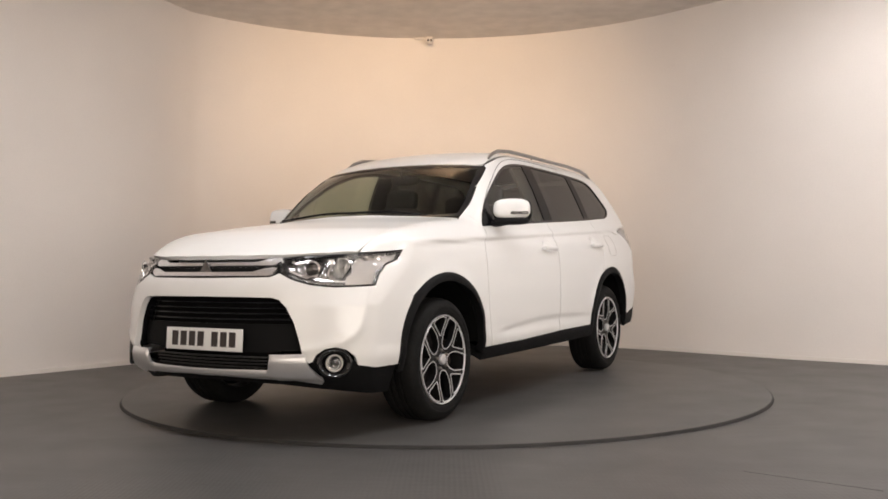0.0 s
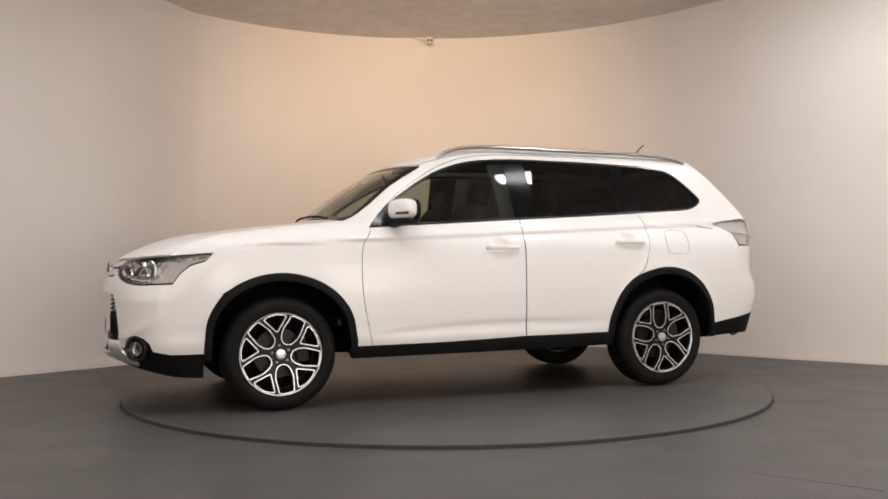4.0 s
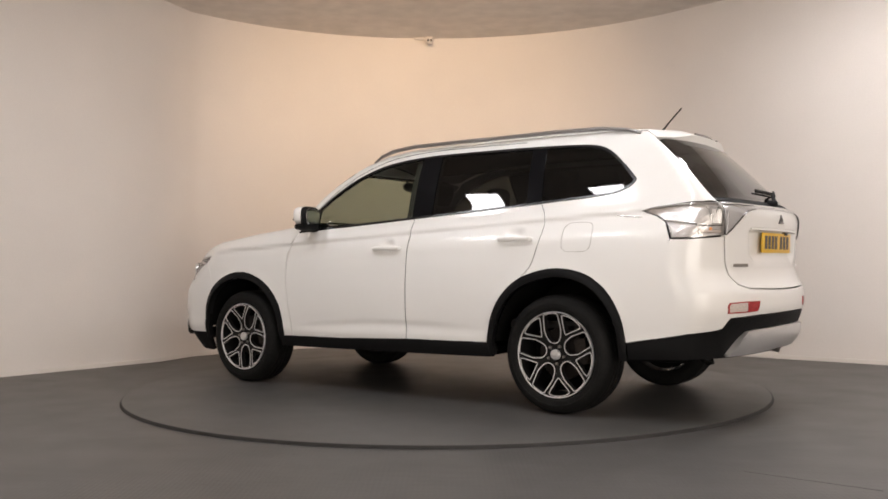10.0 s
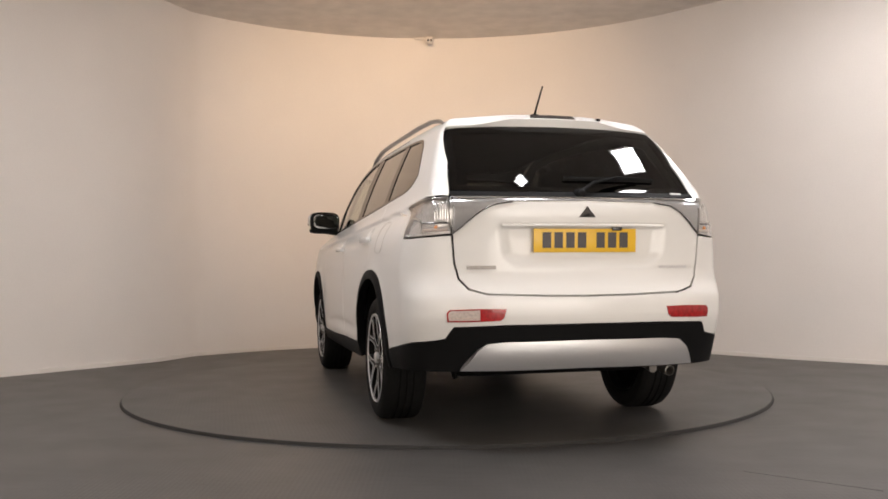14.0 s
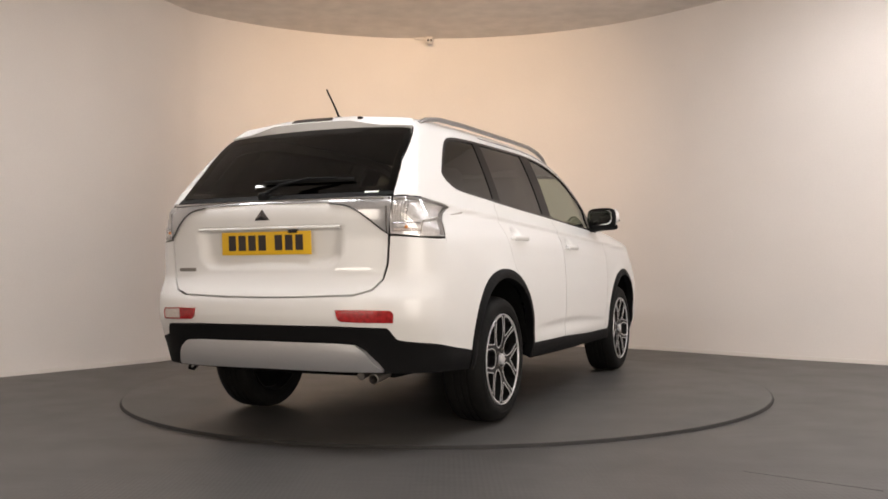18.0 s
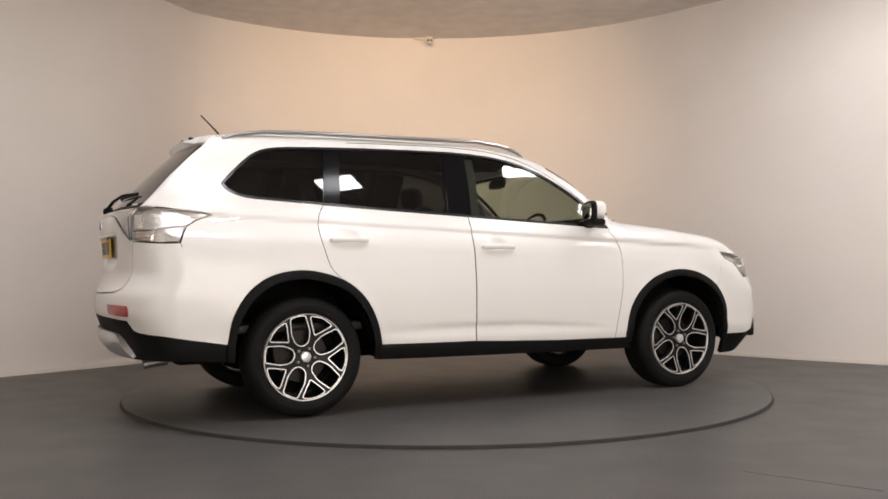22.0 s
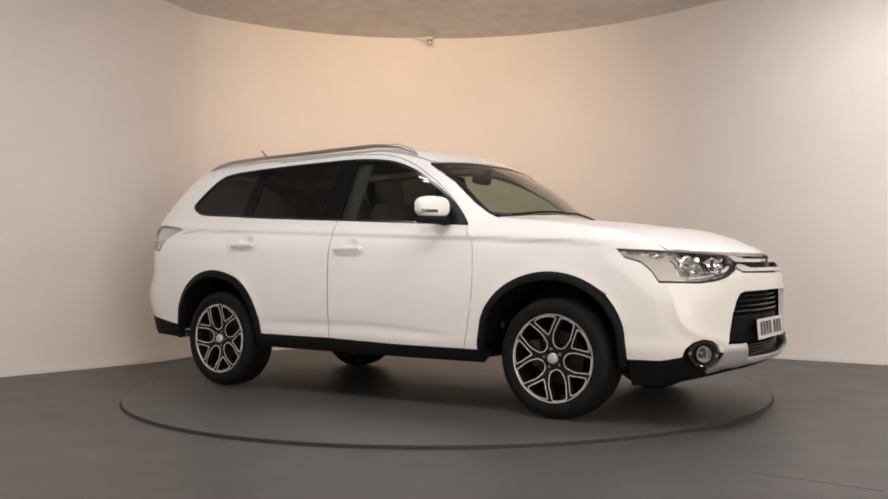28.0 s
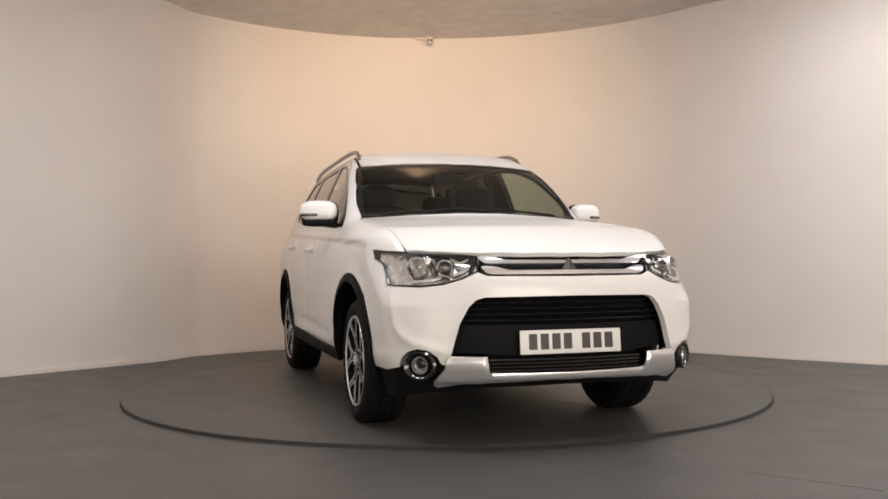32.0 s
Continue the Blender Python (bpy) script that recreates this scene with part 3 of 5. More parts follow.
# flanks
wing = S(*DOOR_F) + T((0.85, 0.703)) + T(*BONNET_EDGE[::-1]) + F((0.72, 0.921), (0.735, 0.921)) + S((1.82, 0.927), (1.71, 0.935), (1.755, 0.888), (1.712, 0.826), (1.677, 0.688)) + S(*[p for p in ARCH_F if p[0] < 1.64]) + S((0.862, 0.362))
pair("front_wing", wing, "roll", PAINT, car, gap=0.001, step=0.025, thick=0.003)
fd = S(*DOOR_F[::-1]) + S((0.20, 0.366), (-0.2685, 0.387), (-0.2685, 0.7), (-0.2735, 1.0)) + S(*[p for p in BELT[::-1] if p[0] > -0.275])
front_doors = pair("front_door", fd, "roll", PAINT, car, gap=0.0032, step=0.0125, thick=0.003, bulge=door_relief(-0.100, 0.988))
rd = S((-0.2695, 0.387), (-0.886, 0.392)) + S(*[p for p in ARCH_R if p[0] > -1.12]) + S(*DOOR_R[::-1]) + S(*[p for p in BELT[::-1] if -1.17 < p[0] <= -0.26]) + S((-0.2745, 1.0), (-0.2695, 0.7))
rear_doors = pair("rear_door", rd, "roll", PAINT, car, gap=0.0032, step=0.0125, thick=0.003, bulge=door_relief(-1.068, 1.034))
GATE_EDGE = [(0.566, 1.552), (0.60, 1.36), (0.640, 1.180)]
LAMP_TOP = [(-2.155, 1.178), (-2.02, 1.170), (-1.90, 1.158), (-1.835, 1.140)]
LAMP_LOW = [(-1.835, 1.140), (-1.92, 1.107), (-1.98, 1.07), (-2.015, 0.985)]
JOINT = [(-1.985, 0.900), (-1.90, 0.836), (-1.76, 0.805), (-1.665, 0.785), (-1.606, 0.757)]
quarter = S(*DOOR_R[::-1]) + S(*BELT_R[1:]) + S(*DLO_TOP[1:]) + T((0.85, 0.703)) + T(*SCREEN_EDGE[1:]) + T((-0.1, 0.556), (-0.8, 0.540), (-1.5, 0.530), (-1.80, 0.522)) + B(*GATE_EDGE) \
    + S(*LAMP_TOP) + S(*LAMP_LOW[1:]) + S(*[(x - 0.011, z - 0.012) for x, z in JOINT]) + S(*[p for p in ARCH_R[::-1] if -1.60 < p[0] < -1.13])
pair("body_side", quarter, "roll", PAINT, car, gap=0.0014, step=0.025, thick=0.003)

# glass of the flanks
DLO = uv_poly(S(*BELT) + S(*BELT_R[1:]) + S(*DLO_TOP[1:-1]), "roll")
pair("window_surround", DLO, "roll", SATIN_BLACK, car, "black rubber window surround", gap=0.0, holes=[shrink(DLO, 0.016)], lift=0.002, thick=0.02)
PANE = shrink(DLO, 0.012)
for kind, mat, lo, hi, lift, label in (("front_window", CLEAR_GLASS, (-0.275, 0.06), (2, 0), -0.004, "lightly tinted clear glass"), ("pillar_cover", PILLAR, (-0.430, 0.06), (-0.270, 0.06), 0.0, ""),
                                       ("rear_window", PRIVACY, (-1.150, 0.10), (-0.425, 0.06), -0.004, "dark privacy glass"), ("pillar_cover", PILLAR, (-1.255, 0.11), (-1.145, 0.10), 0.0, ""),
                                       ("quarter_window", PRIVACY, (-3, 0), (-1.250, 0.11), -0.004, "dark privacy glass")):
    pair(kind, clip_u(PANE, lo, hi), "roll", mat, car, label, gap=0.0015, lift=lift, thick=0.005)

# top
roof = T((0.485, 0.0), (0.475, 0.2), (0.45, 0.4), (0.42, 0.572), (0.37, 0.606), (0.10, 0.576), (-0.1, 0.549), (-0.8, 0.533), (-1.5, 0.523), (-1.76, 0.516), (-1.80, 0.35), (-1.81, 0.0))
whole("roof", roof, "top", PAINT, car)
spoiler = T((-1.815, 0.0), (-1.805, 0.35), (-1.765, 0.522)) + B((0.560, 1.556), (0.42, 1.566), (0.2, 1.571), (0.0, 1.573))
spoiler_ob = whole("rear_spoiler", spoiler, "rear", PAINT, car, lift=0.004, thick=0.045, step=0.02, bulge=lambda u, v: 0.0005 + 0.034 * np.clip((1.640 - v) / 0.065, 0, 1) * np.clip((0.62 - np.abs(u)) / 0.25, 0, 1))
part("brake_light", panel_mesh("brake_light", uv_poly(middle(B((0, 1.606), (0.115, 1.604), (0.125, 1.585), (0, 1.587))), "rear"), "rear", gap=0, lift=0.034, thick=0.02), DARK_CHROME, spoiler_ob, "smoked high-level brake light")
part("washer_nozzle", blob(0.030, 0.026, 0.016, pose(*(on_rear(-0.27, 1.612) + np.array([-0.026, 0, 0.006]))), 0.6, 14, 8), BLACK_TRIM, spoiler_ob, "small black washer nozzle")
screen = T((1.06, 0.0), (1.03, 0.3), (0.96, 0.55), (0.865, 0.705), (0.76, 0.703), (0.60, 0.672), (0.395, 0.630), (0.43, 0.575), (0.46, 0.40), (0.485, 0.2), (0.495, 0.0))
whole("windscreen", screen, "top", CLEAR_GLASS, car, "slightly green clear windscreen", thick=0.006, lift=-0.003)
SCREEN_UV = uv_poly(middle(screen), "top")
part("windscreen_seal", panel_mesh("windscreen_seal", SCREEN_UV, "top", gap=0.0, holes=[shrink(SCREEN_UV, 0.028)], lift=-0.001, thick=0.008), SATIN_BLACK, car, "black windscreen seal")
bonnet = T((1.03, 0.0), (1.01, 0.3), (0.965, 0.55), (0.93, 0.717)) + [on_top(x, y) for x, y in BONNET_EDGE[::-1][1:]] + F((0.715, 0.921), (0.62, 0.917), (0.50, 0.912), (0.40, 0.909), (0.2, 0.907), (0.0, 0.907))
whole("bonnet", bonnet, "top", PAINT, car, gap=0.001, thick=0.025)
part("cowl", panel_mesh("cowl", uv_poly(middle(T((1.10, 0), (1.06, 0.4), (0.96, 0.66), (0.86, 0.70), (0.86, 0.6), (0.96, 0.3), (0.98, 0))), "top"), "top", gap=0, lift=-0.03, thick=0.03), BLACK_TRIM, car)

# front end
HEAD = F((0.408, 0.897), (0.50, 0.907), (0.62, 0.912), (0.672, 0.915), (0.72, 0.916)) + S((1.82, 0.922), (1.705, 0.931), (1.745, 0.890), (1.84, 0.862), (1.895, 0.815), (1.935, 0.758)) + F((0.688, 0.752), (0.60, 0.763), (0.52, 0.787), (0.445, 0.822))
bumper_half = F((0.0, 0.797), (0.40, 0.800), (0.445, 0.818), (0.52, 0.783), (0.60, 0.759), (0.688, 0.748)) + S((1.937, 0.753), (1.898, 0.81), (1.843, 0.857), (1.7449, 0.8890), (1.6995, 0.8295), (1.6645, 0.6898)) \
    + S(*[p for p in ARCH_F[::-1] if p[0] > 1.66]) + S((1.765, 0.352), (1.94, 0.352)) + F((0.775, 0.372), (0.772, 0.415), (0.748, 0.447), (0.71, 0.462), (0.668, 0.455), (0.632, 0.428), (0.612, 0.392), (0.595, 0.385), (0.580, 0.405), (0.572, 0.434), (0.558, 0.50), (0.535, 0.580), (0.495, 0.655), (0.46, 0.690), (0.42, 0.701), (0.2, 0.704), (0.0, 0.705))


RIDGE = np.array([(1.962, 0.792, 0.773), (2.005, 0.797, 0.685), (2.022, 0.800, 0.62), (2.035, 0.792, 0.566), (2.065, 0.770, 0.522), (2.110, 0.725, 0.486), (2.165, 0.650, 0.460), (2.213, 0.573, 0.444)])


def bumper_ridge(u, v):
    """A narrow ridge that sweeps from the headlight's lower corner down and in above the fog lamp."""
    p = front_skin(u, v)
    p = np.stack([p[:, 0], np.abs(p[:, 1]), p[:, 2]], 1)
    near = np.full(len(p), 9.0)
    for a, b in zip(RIDGE, RIDGE[1:]):
        d = b - a
        k = np.clip(((p - a) @ d) / (d @ d), 0, 1)
        near = np.minimum(near, np.linalg.norm(p - a - k[:, None] * d, axis=1))
    r = 0.010 * np.exp(-(near / 0.024) ** 1.5) * np.clip((0.765 - v) / 0.08, 0, 1)
    return np.where(r > 2e-4, r, 0.0)


whole("front_bumper", bumper_half, "front", PAINT, car, gap=0.0008, lift=0.0012, step=0.013, thick=0.03, bulge=bumper_ridge)
under = F((0.0, 0.326), (0.40, 0.328), (0.582, 0.362), (0.592, 0.430), (0.65, 0.455), (0.70, 0.465), (0.745, 0.45), (0.765, 0.39)) + S((1.95, 0.346), (1.765, 0.346), (1.765, 0.205), (1.90, 0.21)) \
    + F((0.62, 0.235), (0.4, 0.262), (0.0, 0.270))
whole("lower_bumper", under, "front", BLACK_TRIM, car, "black lower front bumper trim", gap=0, lift=-0.012, thick=0.03)


def mouth_surround():
    """The deep black edge of the opening in the bumper."""
    line = F((0.590, 0.428), (0.572, 0.434), (0.558, 0.50), (0.535, 0.580), (0.495, 0.655), (0.46, 0.690), (0.42, 0.701), (0.2, 0.704), (0.0, 0.705))
    line = line + [p * [1, -1, 1] for p in line[-2::-1]]
    bm = bmesh.new()
    rows = [[bm.verts.new((p[0] + dx, p[1] * k, 0.56 + (p[2] - 0.56) * k)) for dx, k in ((-0.006, 1.0), (-0.10, 0.985), (-0.10, 1.03), (-0.016, 1.03))] for p in line]
    for p, q in zip(rows, rows[1:]):
        for i in range(4):
            bm.faces.new((p[i], q[i], q[(i + 1) % 4], p[(i + 1) % 4]))
    bmesh.ops.recalc_face_normals(bm, faces=bm.faces[:])
    part("surround", bm, SATIN_BLACK, lower_grille, "black edge of the bumper opening")


mouth = F((0.0, 0.712), (0.42, 0.710), (0.47, 0.695), (0.51, 0.655), (0.548, 0.58), (0.57, 0.50), (0.585, 0.43), (0.42, 0.425), (0.415, 0.33), (0.0, 0.325))
lower_grille = whole("lower_grille", mouth, "front", UNDER, car, "black lower grille with horizontal slats", gap=0, lift=-0.090, thick=0.02)
for z, w in ((0.676, 0.462), (0.648, 0.485), (0.620, 0.500), (0.592, 0.512)):
    line = [on_front(y, z) + np.array([-0.066, 0, 0]) for y in np.linspace(-w, w, 25)]
    part("slat", sweep(line, 0.012, 0.0065, 8), SATIN_BLACK, lower_grille)
for z in (0.405, 0.388, 0.371, 0.354):
    line = [on_front(y, z) + np.array([-0.055, 0, 0]) for y in np.linspace(-0.40, 0.40, 21)]
    part("slat", sweep(line, 0.010, 0.0045, 8), SLAT_GREY, lower_grille)
part("centre_bar", panel_mesh("centre_bar", uv_poly(middle(F((0, 0.572), (0.535, 0.572), (0.562, 0.50), (0.572, 0.436), (0.42, 0.430), (0.38, 0.422), (0.0, 0.420))), "front"), "front", gap=0, lift=-0.060, thick=0.02), BLACK_TRIM, lower_grille, "black plate carrier bar")
mouth_surround()
skid = F((0.0, 0.350), (0.385, 0.352), (0.400, 0.360), (0.415, 0.428), (0.582, 0.431), (0.594, 0.376), (0.632, 0.297), (0.612, 0.279), (0.50, 0.300), (0.0, 0.314))


def skid_round(u, v):
    """Rounded section: a thin bar in the middle, broad blades at the ends."""
    y = np.abs(front_skin(u, v)[:, 1])
    k = np.clip((y - 0.385) / 0.04, 0, 1)
    lo, hi = 0.312 - 0.012 * k, 0.352 + 0.078 * k
    return 0.0005 + (0.012 + 0.006 * k) * np.sqrt(np.clip(1 - ((v - (lo + hi) / 2) / ((hi - lo) / 2)) ** 2, 0, 1))


whole("skid_plate", skid, "front", SATIN_SILVER, car, "silver front skid plate", gap=0, lift=0.004, thick=0.016, step=0.009, bulge=skid_round)


# upper grille: dark recess with two bright bars and a badge
ug = F((0.0, 0.903), (0.41, 0.903), (0.44, 0.87), (0.44, 0.82), (0.40, 0.80), (0.0, 0.798))
grille = whole("grille", ug, "front", BLACK_TRIM, car, "dark grille recess", gap=0, lift=-0.03, thick=0.02)
for bar in (F((0.0, 0.873), (0.30, 0.874), (0.36, 0.889), (0.420, 0.892), (0.430, 0.884), (0.405, 0.861), (0.385, 0.859), (0.0, 0.859)),
            F((0.0, 0.826), (0.30, 0.826), (0.36, 0.843), (0.405, 0.848), (0.426, 0.842), (0.408, 0.815), (0.385, 0.808), (0.0, 0.808))):
    part("bar", panel_mesh("bar", uv_poly(middle(bar), "front"), "front", gap=0, lift=-0.001, thick=0.022, step=0.008, bulge=lambda u, v: 0.0004 + 0.004 * np.abs(np.sin((v - 0.801) * 57))), GRILLE_BAR, grille, "bright satin chrome grille bar")


def triangle_badge(parent, x, z, width, height, facing, mat=DARK_CHROME):
    """A plain raised triangle with three facets."""
    bm = bmesh.new()
    flat = [(0, 0.58), (width / 2 / height, -0.42), (-width / 2 / height, -0.42)]
    base = [bm.verts.new((x, y * height, z + h * height)) for y, h in flat]
    rim = [bm.verts.new((x + 0.007 * facing, 0.94 * y * height, z + 0.94 * h * height)) for y, h in flat]
    tip = bm.verts.new((x + 0.016 * facing, 0, z - 0.05 * height))
    for i in range(3):
        j = (i + 1) % 3
        bm.faces.new((base[i], base[j], rim[j], rim[i])), bm.faces.new((rim[i], rim[j], tip))
    bmesh.ops.recalc_face_normals(bm, faces=bm.faces[:])
    return part("badge", bm, mat, parent, "plain dark chrome badge", smooth=False)


triangle_badge(grille, float(on_front(0.0, 0.85)[0]) - 0.004, 0.838, 0.118, 0.088, 1)


def block_text(parent, count, width, height, m, mat, gap_after=None, name="marking"):
    """Plain bars in place of characters."""
    w = width / (count + (0.6 if gap_after else 0))
    for i in range(count):
        off = w * 0.6 if gap_after and i >= gap_after else 0.0
        part(name, box(w * 0.72, 0.0012, height, m @ pose(-width / 2 + w * (i + 0.5) + off, -0.0006, 0)), mat, parent, smooth=False)


def number_plate(m, mat, label):
    """A plate in its own x-z plane, facing -y."""
    p = part("number_plate", box(0.520, 0.006, 0.112, m, 0.0025), mat, car, label)
    block_text(p, 7, 0.45, 0.074, m @ pose(0, -0.0035, 0.002), INK, 4)
    return p


number_plate(pose(float(on_front(0, 0.487)[0]) - 0.036, 0, 0.489, -4, 0, 90), PLATE_WHITE, "white front number plate with dark bars")


def headlight(mirror):
    s = -1 if mirror else 1
    poly = uv_poly(HEAD, "front")
    lamp = part("headlight", panel_mesh("headlight", poly, "front", mirror=mirror, gap=0.001, lift=-0.048, thick=0.01, step=0.013, bulge=facets(0.0085)), LAMP_CHROME, car, "headlight with bright reflectors under a clear cover")
    part("bezel", panel_mesh("bezel", poly, "front", mirror=mirror, gap=0.001, holes=[shrink(poly, 0.006)], lift=-0.003, thick=0.06, step=0.02), SATIN_BLACK, lamp, "dark lamp edge")
    part("cover", panel_mesh("cover", poly, "front", mirror=mirror, gap=0.002, lift=0.001, thick=0.006, step=0.025), LENS, lamp, "clear lamp cover")

    def inside(y, z, back):
        p = on_front(y, z)
        return Vector((p[0] - back, s * p[1], p[2]))

    def strip(points, back, rx, rz, mat, name, label=""):
        part(name, sweep([inside(y, z, back) for y, z in smooth_line(points, 3)], rx, rz, 6), mat, lamp, label)
    q = inside(0.575, 0.838, 0.030)
    m = Matrix.Translation(q) @ pose(0, 0, 0, 0, 0, -90 + s * 12)
    part("projector", lathe([(0.040, -0.02), (0.040, 0.010), (0.034, 0.018), (0.029, 0.008), (0.029, -0.02)], 28, True, m), CHROME, lamp, "chrome projector ring")
    part("projector_lens", blob(0.058, 0.03, 0.058, m, 1.0, 20, 12), DARK_CHROME, lamp, "dark glass projector lens")
    q = inside(0.685, 0.842, 0.030)
    m = Matrix.Translation(q) @ pose(0, 0, 0, 0, 0, -90 + s * 26)
    part("bulb_bowl", lathe([(0.046, 0.014), (0.040, -0.004), (0.036, -0.001), (0.029, -0.015), (0.024, -0.011), (0.014, -0.024), (0.004, -0.020), (0.004, -0.030), (0.030, -0.024), (0.049, 0.010)], 12, True, m), LAMP_CHROME, lamp, "deep fluted reflector bowl", smooth=False)
    part("bowl_ring", lathe([(0.044, 0.012), (0.047, 0.017), (0.050, 0.012), (0.047, 0.004)], 26, True, m), REFLECTOR, lamp, "bright ring")
    part("bulb", blob(0.016, 0.03, 0.016, m, 0.8, 12, 8), DARK_CHROME, lamp)
    part("reflector_block", box(0.024, 0.052, 0.030, Matrix.Translation(inside(0.632, 0.868, 0.020)) @ pose(0, 0, 0, 0, 0, s * -24), 0.004), REFLECTOR, lamp)
    strip([(0.600, 0.786), (0.66, 0.776), (0.715, 0.772)], 0.016, 0.010, 0.009, REFLECTOR, "lower_strip", "bright strip")
    strip([(0.452, 0.838), (0.500, 0.818), (0.545, 0.798)], 0.018, 0.010, 0.013, REFLECTOR, "inner_wedge", "bright wedge")
    edge = uv_poly(F((0.708, 0.84)), "front")[0][0]
    part("outer_reflector", panel_mesh("outer_reflector", clip_u(shrink(poly, 0.006), (edge, 0), (9, 0)), "front", mirror=mirror, gap=0, lift=-0.030, thick=0.01, step=0.014, bulge=facets(0.006)), REFLECTOR, lamp, "bright outer reflector of the turn signal")
    strip([(0.706, 0.788), (0.716, 0.840), (0.714, 0.890)], 0.012, 0.006, 0.004, SATIN_BLACK, "divider", "thin black divider")
    strip([(0.520, 0.892), (0.58, 0.897), (0.66, 0.905)], 0.006, 0.012, 0.007, SATIN_BLACK, "brow", "black upper brow")
    strip([(0.612, 0.800), (0.622, 0.838), (0.628, 0.872)], 0.014, 0.006, 0.0045, SATIN_BLACK, "divider", "thin black divider")
    strip([(0.520, 0.806), (0.560, 0.790), (0.612, 0.782)], 0.012, 0.006, 0.0035, SATIN_BLACK, "divider", "thin black divider")
    strip([(0.470, 0.872), (0.510, 0.858), (0.540, 0.880)], 0.024, 0.010, 0.010, CHROME, "reflector_rib")
    strip([(0.645, 0.800), (0.640, 0.825), (0.648, 0.850)], 0.022, 0.009, 0.007, CHROME, "reflector_rib")
    strip([(0.560, 0.788), (0.585, 0.800), (0.612, 0.806)], 0.022, 0.008, 0.008, CHROME, "reflector_rib")
    strip([(0.440, 0.860), (0.462, 0.842), (0.478, 0.812)], 0.012, 0.014, 0.012, SATIN_BLACK, "divider", "black inner corner")
    return lamp


headlight(False), headlight(True)


def fog_lamp(s):
    c = on_front(0.695, 0.385)
    m = pose(c[0] - 0.006, s * c[1], c[2], 0, 0, -90 + s * 42)
    tilt = m @ Matrix.Diagonal((1.16, 1, 0.95, 1))
    f = part("fog_lamp", lathe([(0.074, -0.045), (0.074, 0.012), (0.066, 0.020), (0.056, 0.012), (0.042, -0.012)], 32, True, tilt), GLOSS_BLACK, car, "round fog lamp in a black housing")
    part("ring", lathe([(0.043, 0.004), (0.041, 0.014), (0.036, 0.014), (0.035, 0.0)], 32, True, m), STEEL, f, "metal ring")
    part("lens", blob(0.070, 0.028, 0.070, m, 0.9, 24, 12), LENS, f, "clear lens")
    part("reflector", lathe([(0.035, 0.002), (0.030, -0.006), (0.026, -0.004), (0.020, -0.016), (0.015, -0.012), (0.008, -0.020), (0.003, -0.012), (0.003, -0.030), (0.037, -0.006)], 14, True, m), LAMP_CHROME, f, "bright fluted reflector")


fog_lamp(1), fog_lamp(-1)

# rear end
gate_half = B((0.0, 1.168), (0.30, 1.170), (0.634, 1.177), (0.637, 1.06), (0.630, 0.96), (0.622, 0.86), (0.606, 0.79), (0.565, 0.742), (0.485, 0.719), (0.2, 0.710), (0.0, 0.708))


def plate_dish(u, v):
    """The soft hollow round the rear plate, with a crisp upper edge."""
    y = np.abs(rear_skin(u, v)[:, 1])

    def ease(k):
        k = np.clip(k, 0, 1)
        return k * k * (3 - 2 * k)
    width = np.interp(v, [0.84, 0.90, 1.04], [0.37, 0.425, 0.445])
    d = -0.030 * ease((width - y) / 0.075) * ease((v - 0.832) / 0.07) * ease((1.043 - v) / 0.012)
    return np.where(d < -1e-4, d, 0.0)


tailgate = part("tailgate", panel_mesh("tailgate", uv_poly(middle(gate_half), "rear"), "rear", thick=0.03, step=0.014, bulge=plate_dish), PAINT, car)
part("lip", sweep([on_rear(y, 1.036) + np.array([0.004, 0, 0]) for y in np.linspace(-0.41, 0.41, 21)], 0.010, 0.008, 8), PAINT, tailgate, "white painted lip above the plate")
part("handle_switch", box(0.02, 0.05, 0.022, pose(float(on_rear(-0.16, 1.022)[0]) + 0.012, -0.16, 1.022), 0.005), SATIN_BLACK, tailgate, "black release switch and camera")
number_plate(pose(float(on_rear(0, 0.965)[0]) + 0.014, 0, 0.965, 3, 0, -90), PLATE_YELLOW, "yellow rear number plate with dark bars")
garnish = B((0.0, 1.167), (0.30, 1.169), (0.632, 1.174), (0.634, 1.00), (0.605, 1.022), (0.56, 1.062), (0.50, 1.108), (0.44, 1.134), (0.36, 1.145), (0.0, 1.150))
part("garnish", panel_mesh("garnish", uv_poly(middle(garnish), "rear"), "rear", gap=0.0015, lift=0.005, thick=0.012, step=0.025), GREY_LENS, tailgate, "silver-grey garnish strip")
for s in (1, -1):
    part("garnish_edge", sweep([on_rear(y, z) * [1, s, 1] + np.array([-0.007, 0, 0]) for y, z in smooth_line([(0.634, 1.000), (0.605, 1.022), (0.56, 1.062), (0.50, 1.108), (0.44, 1.134), (0.36, 1.145)], 3)], 0.004, 0.0035, 6), DARK_CHROME, tailgate, "thin dark edge of the garnish")
    part("garnish_end", sweep([on_rear(0.630, z) * [1, s, 1] + np.array([-0.007, 0, 0]) for z in (1.004, 1.06, 1.12, 1.170)], 0.004, 0.004, 6), DARK_CHROME, tailgate)
part("chrome_line", sweep([on_rear(y, 1.166) + np.array([-0.006, 0, 0]) for y in np.linspace(-0.61, 0.61, 31)], 0.006, 0.005, 8), CHROME, tailgate)
rear_glass = B((0.0, 1.568), (0.30, 1.565), (0.50, 1.556), (0.558, 1.548), (0.594, 1.36), (0.628, 1.206), (0.30, 1.199), (0.0, 1.197))
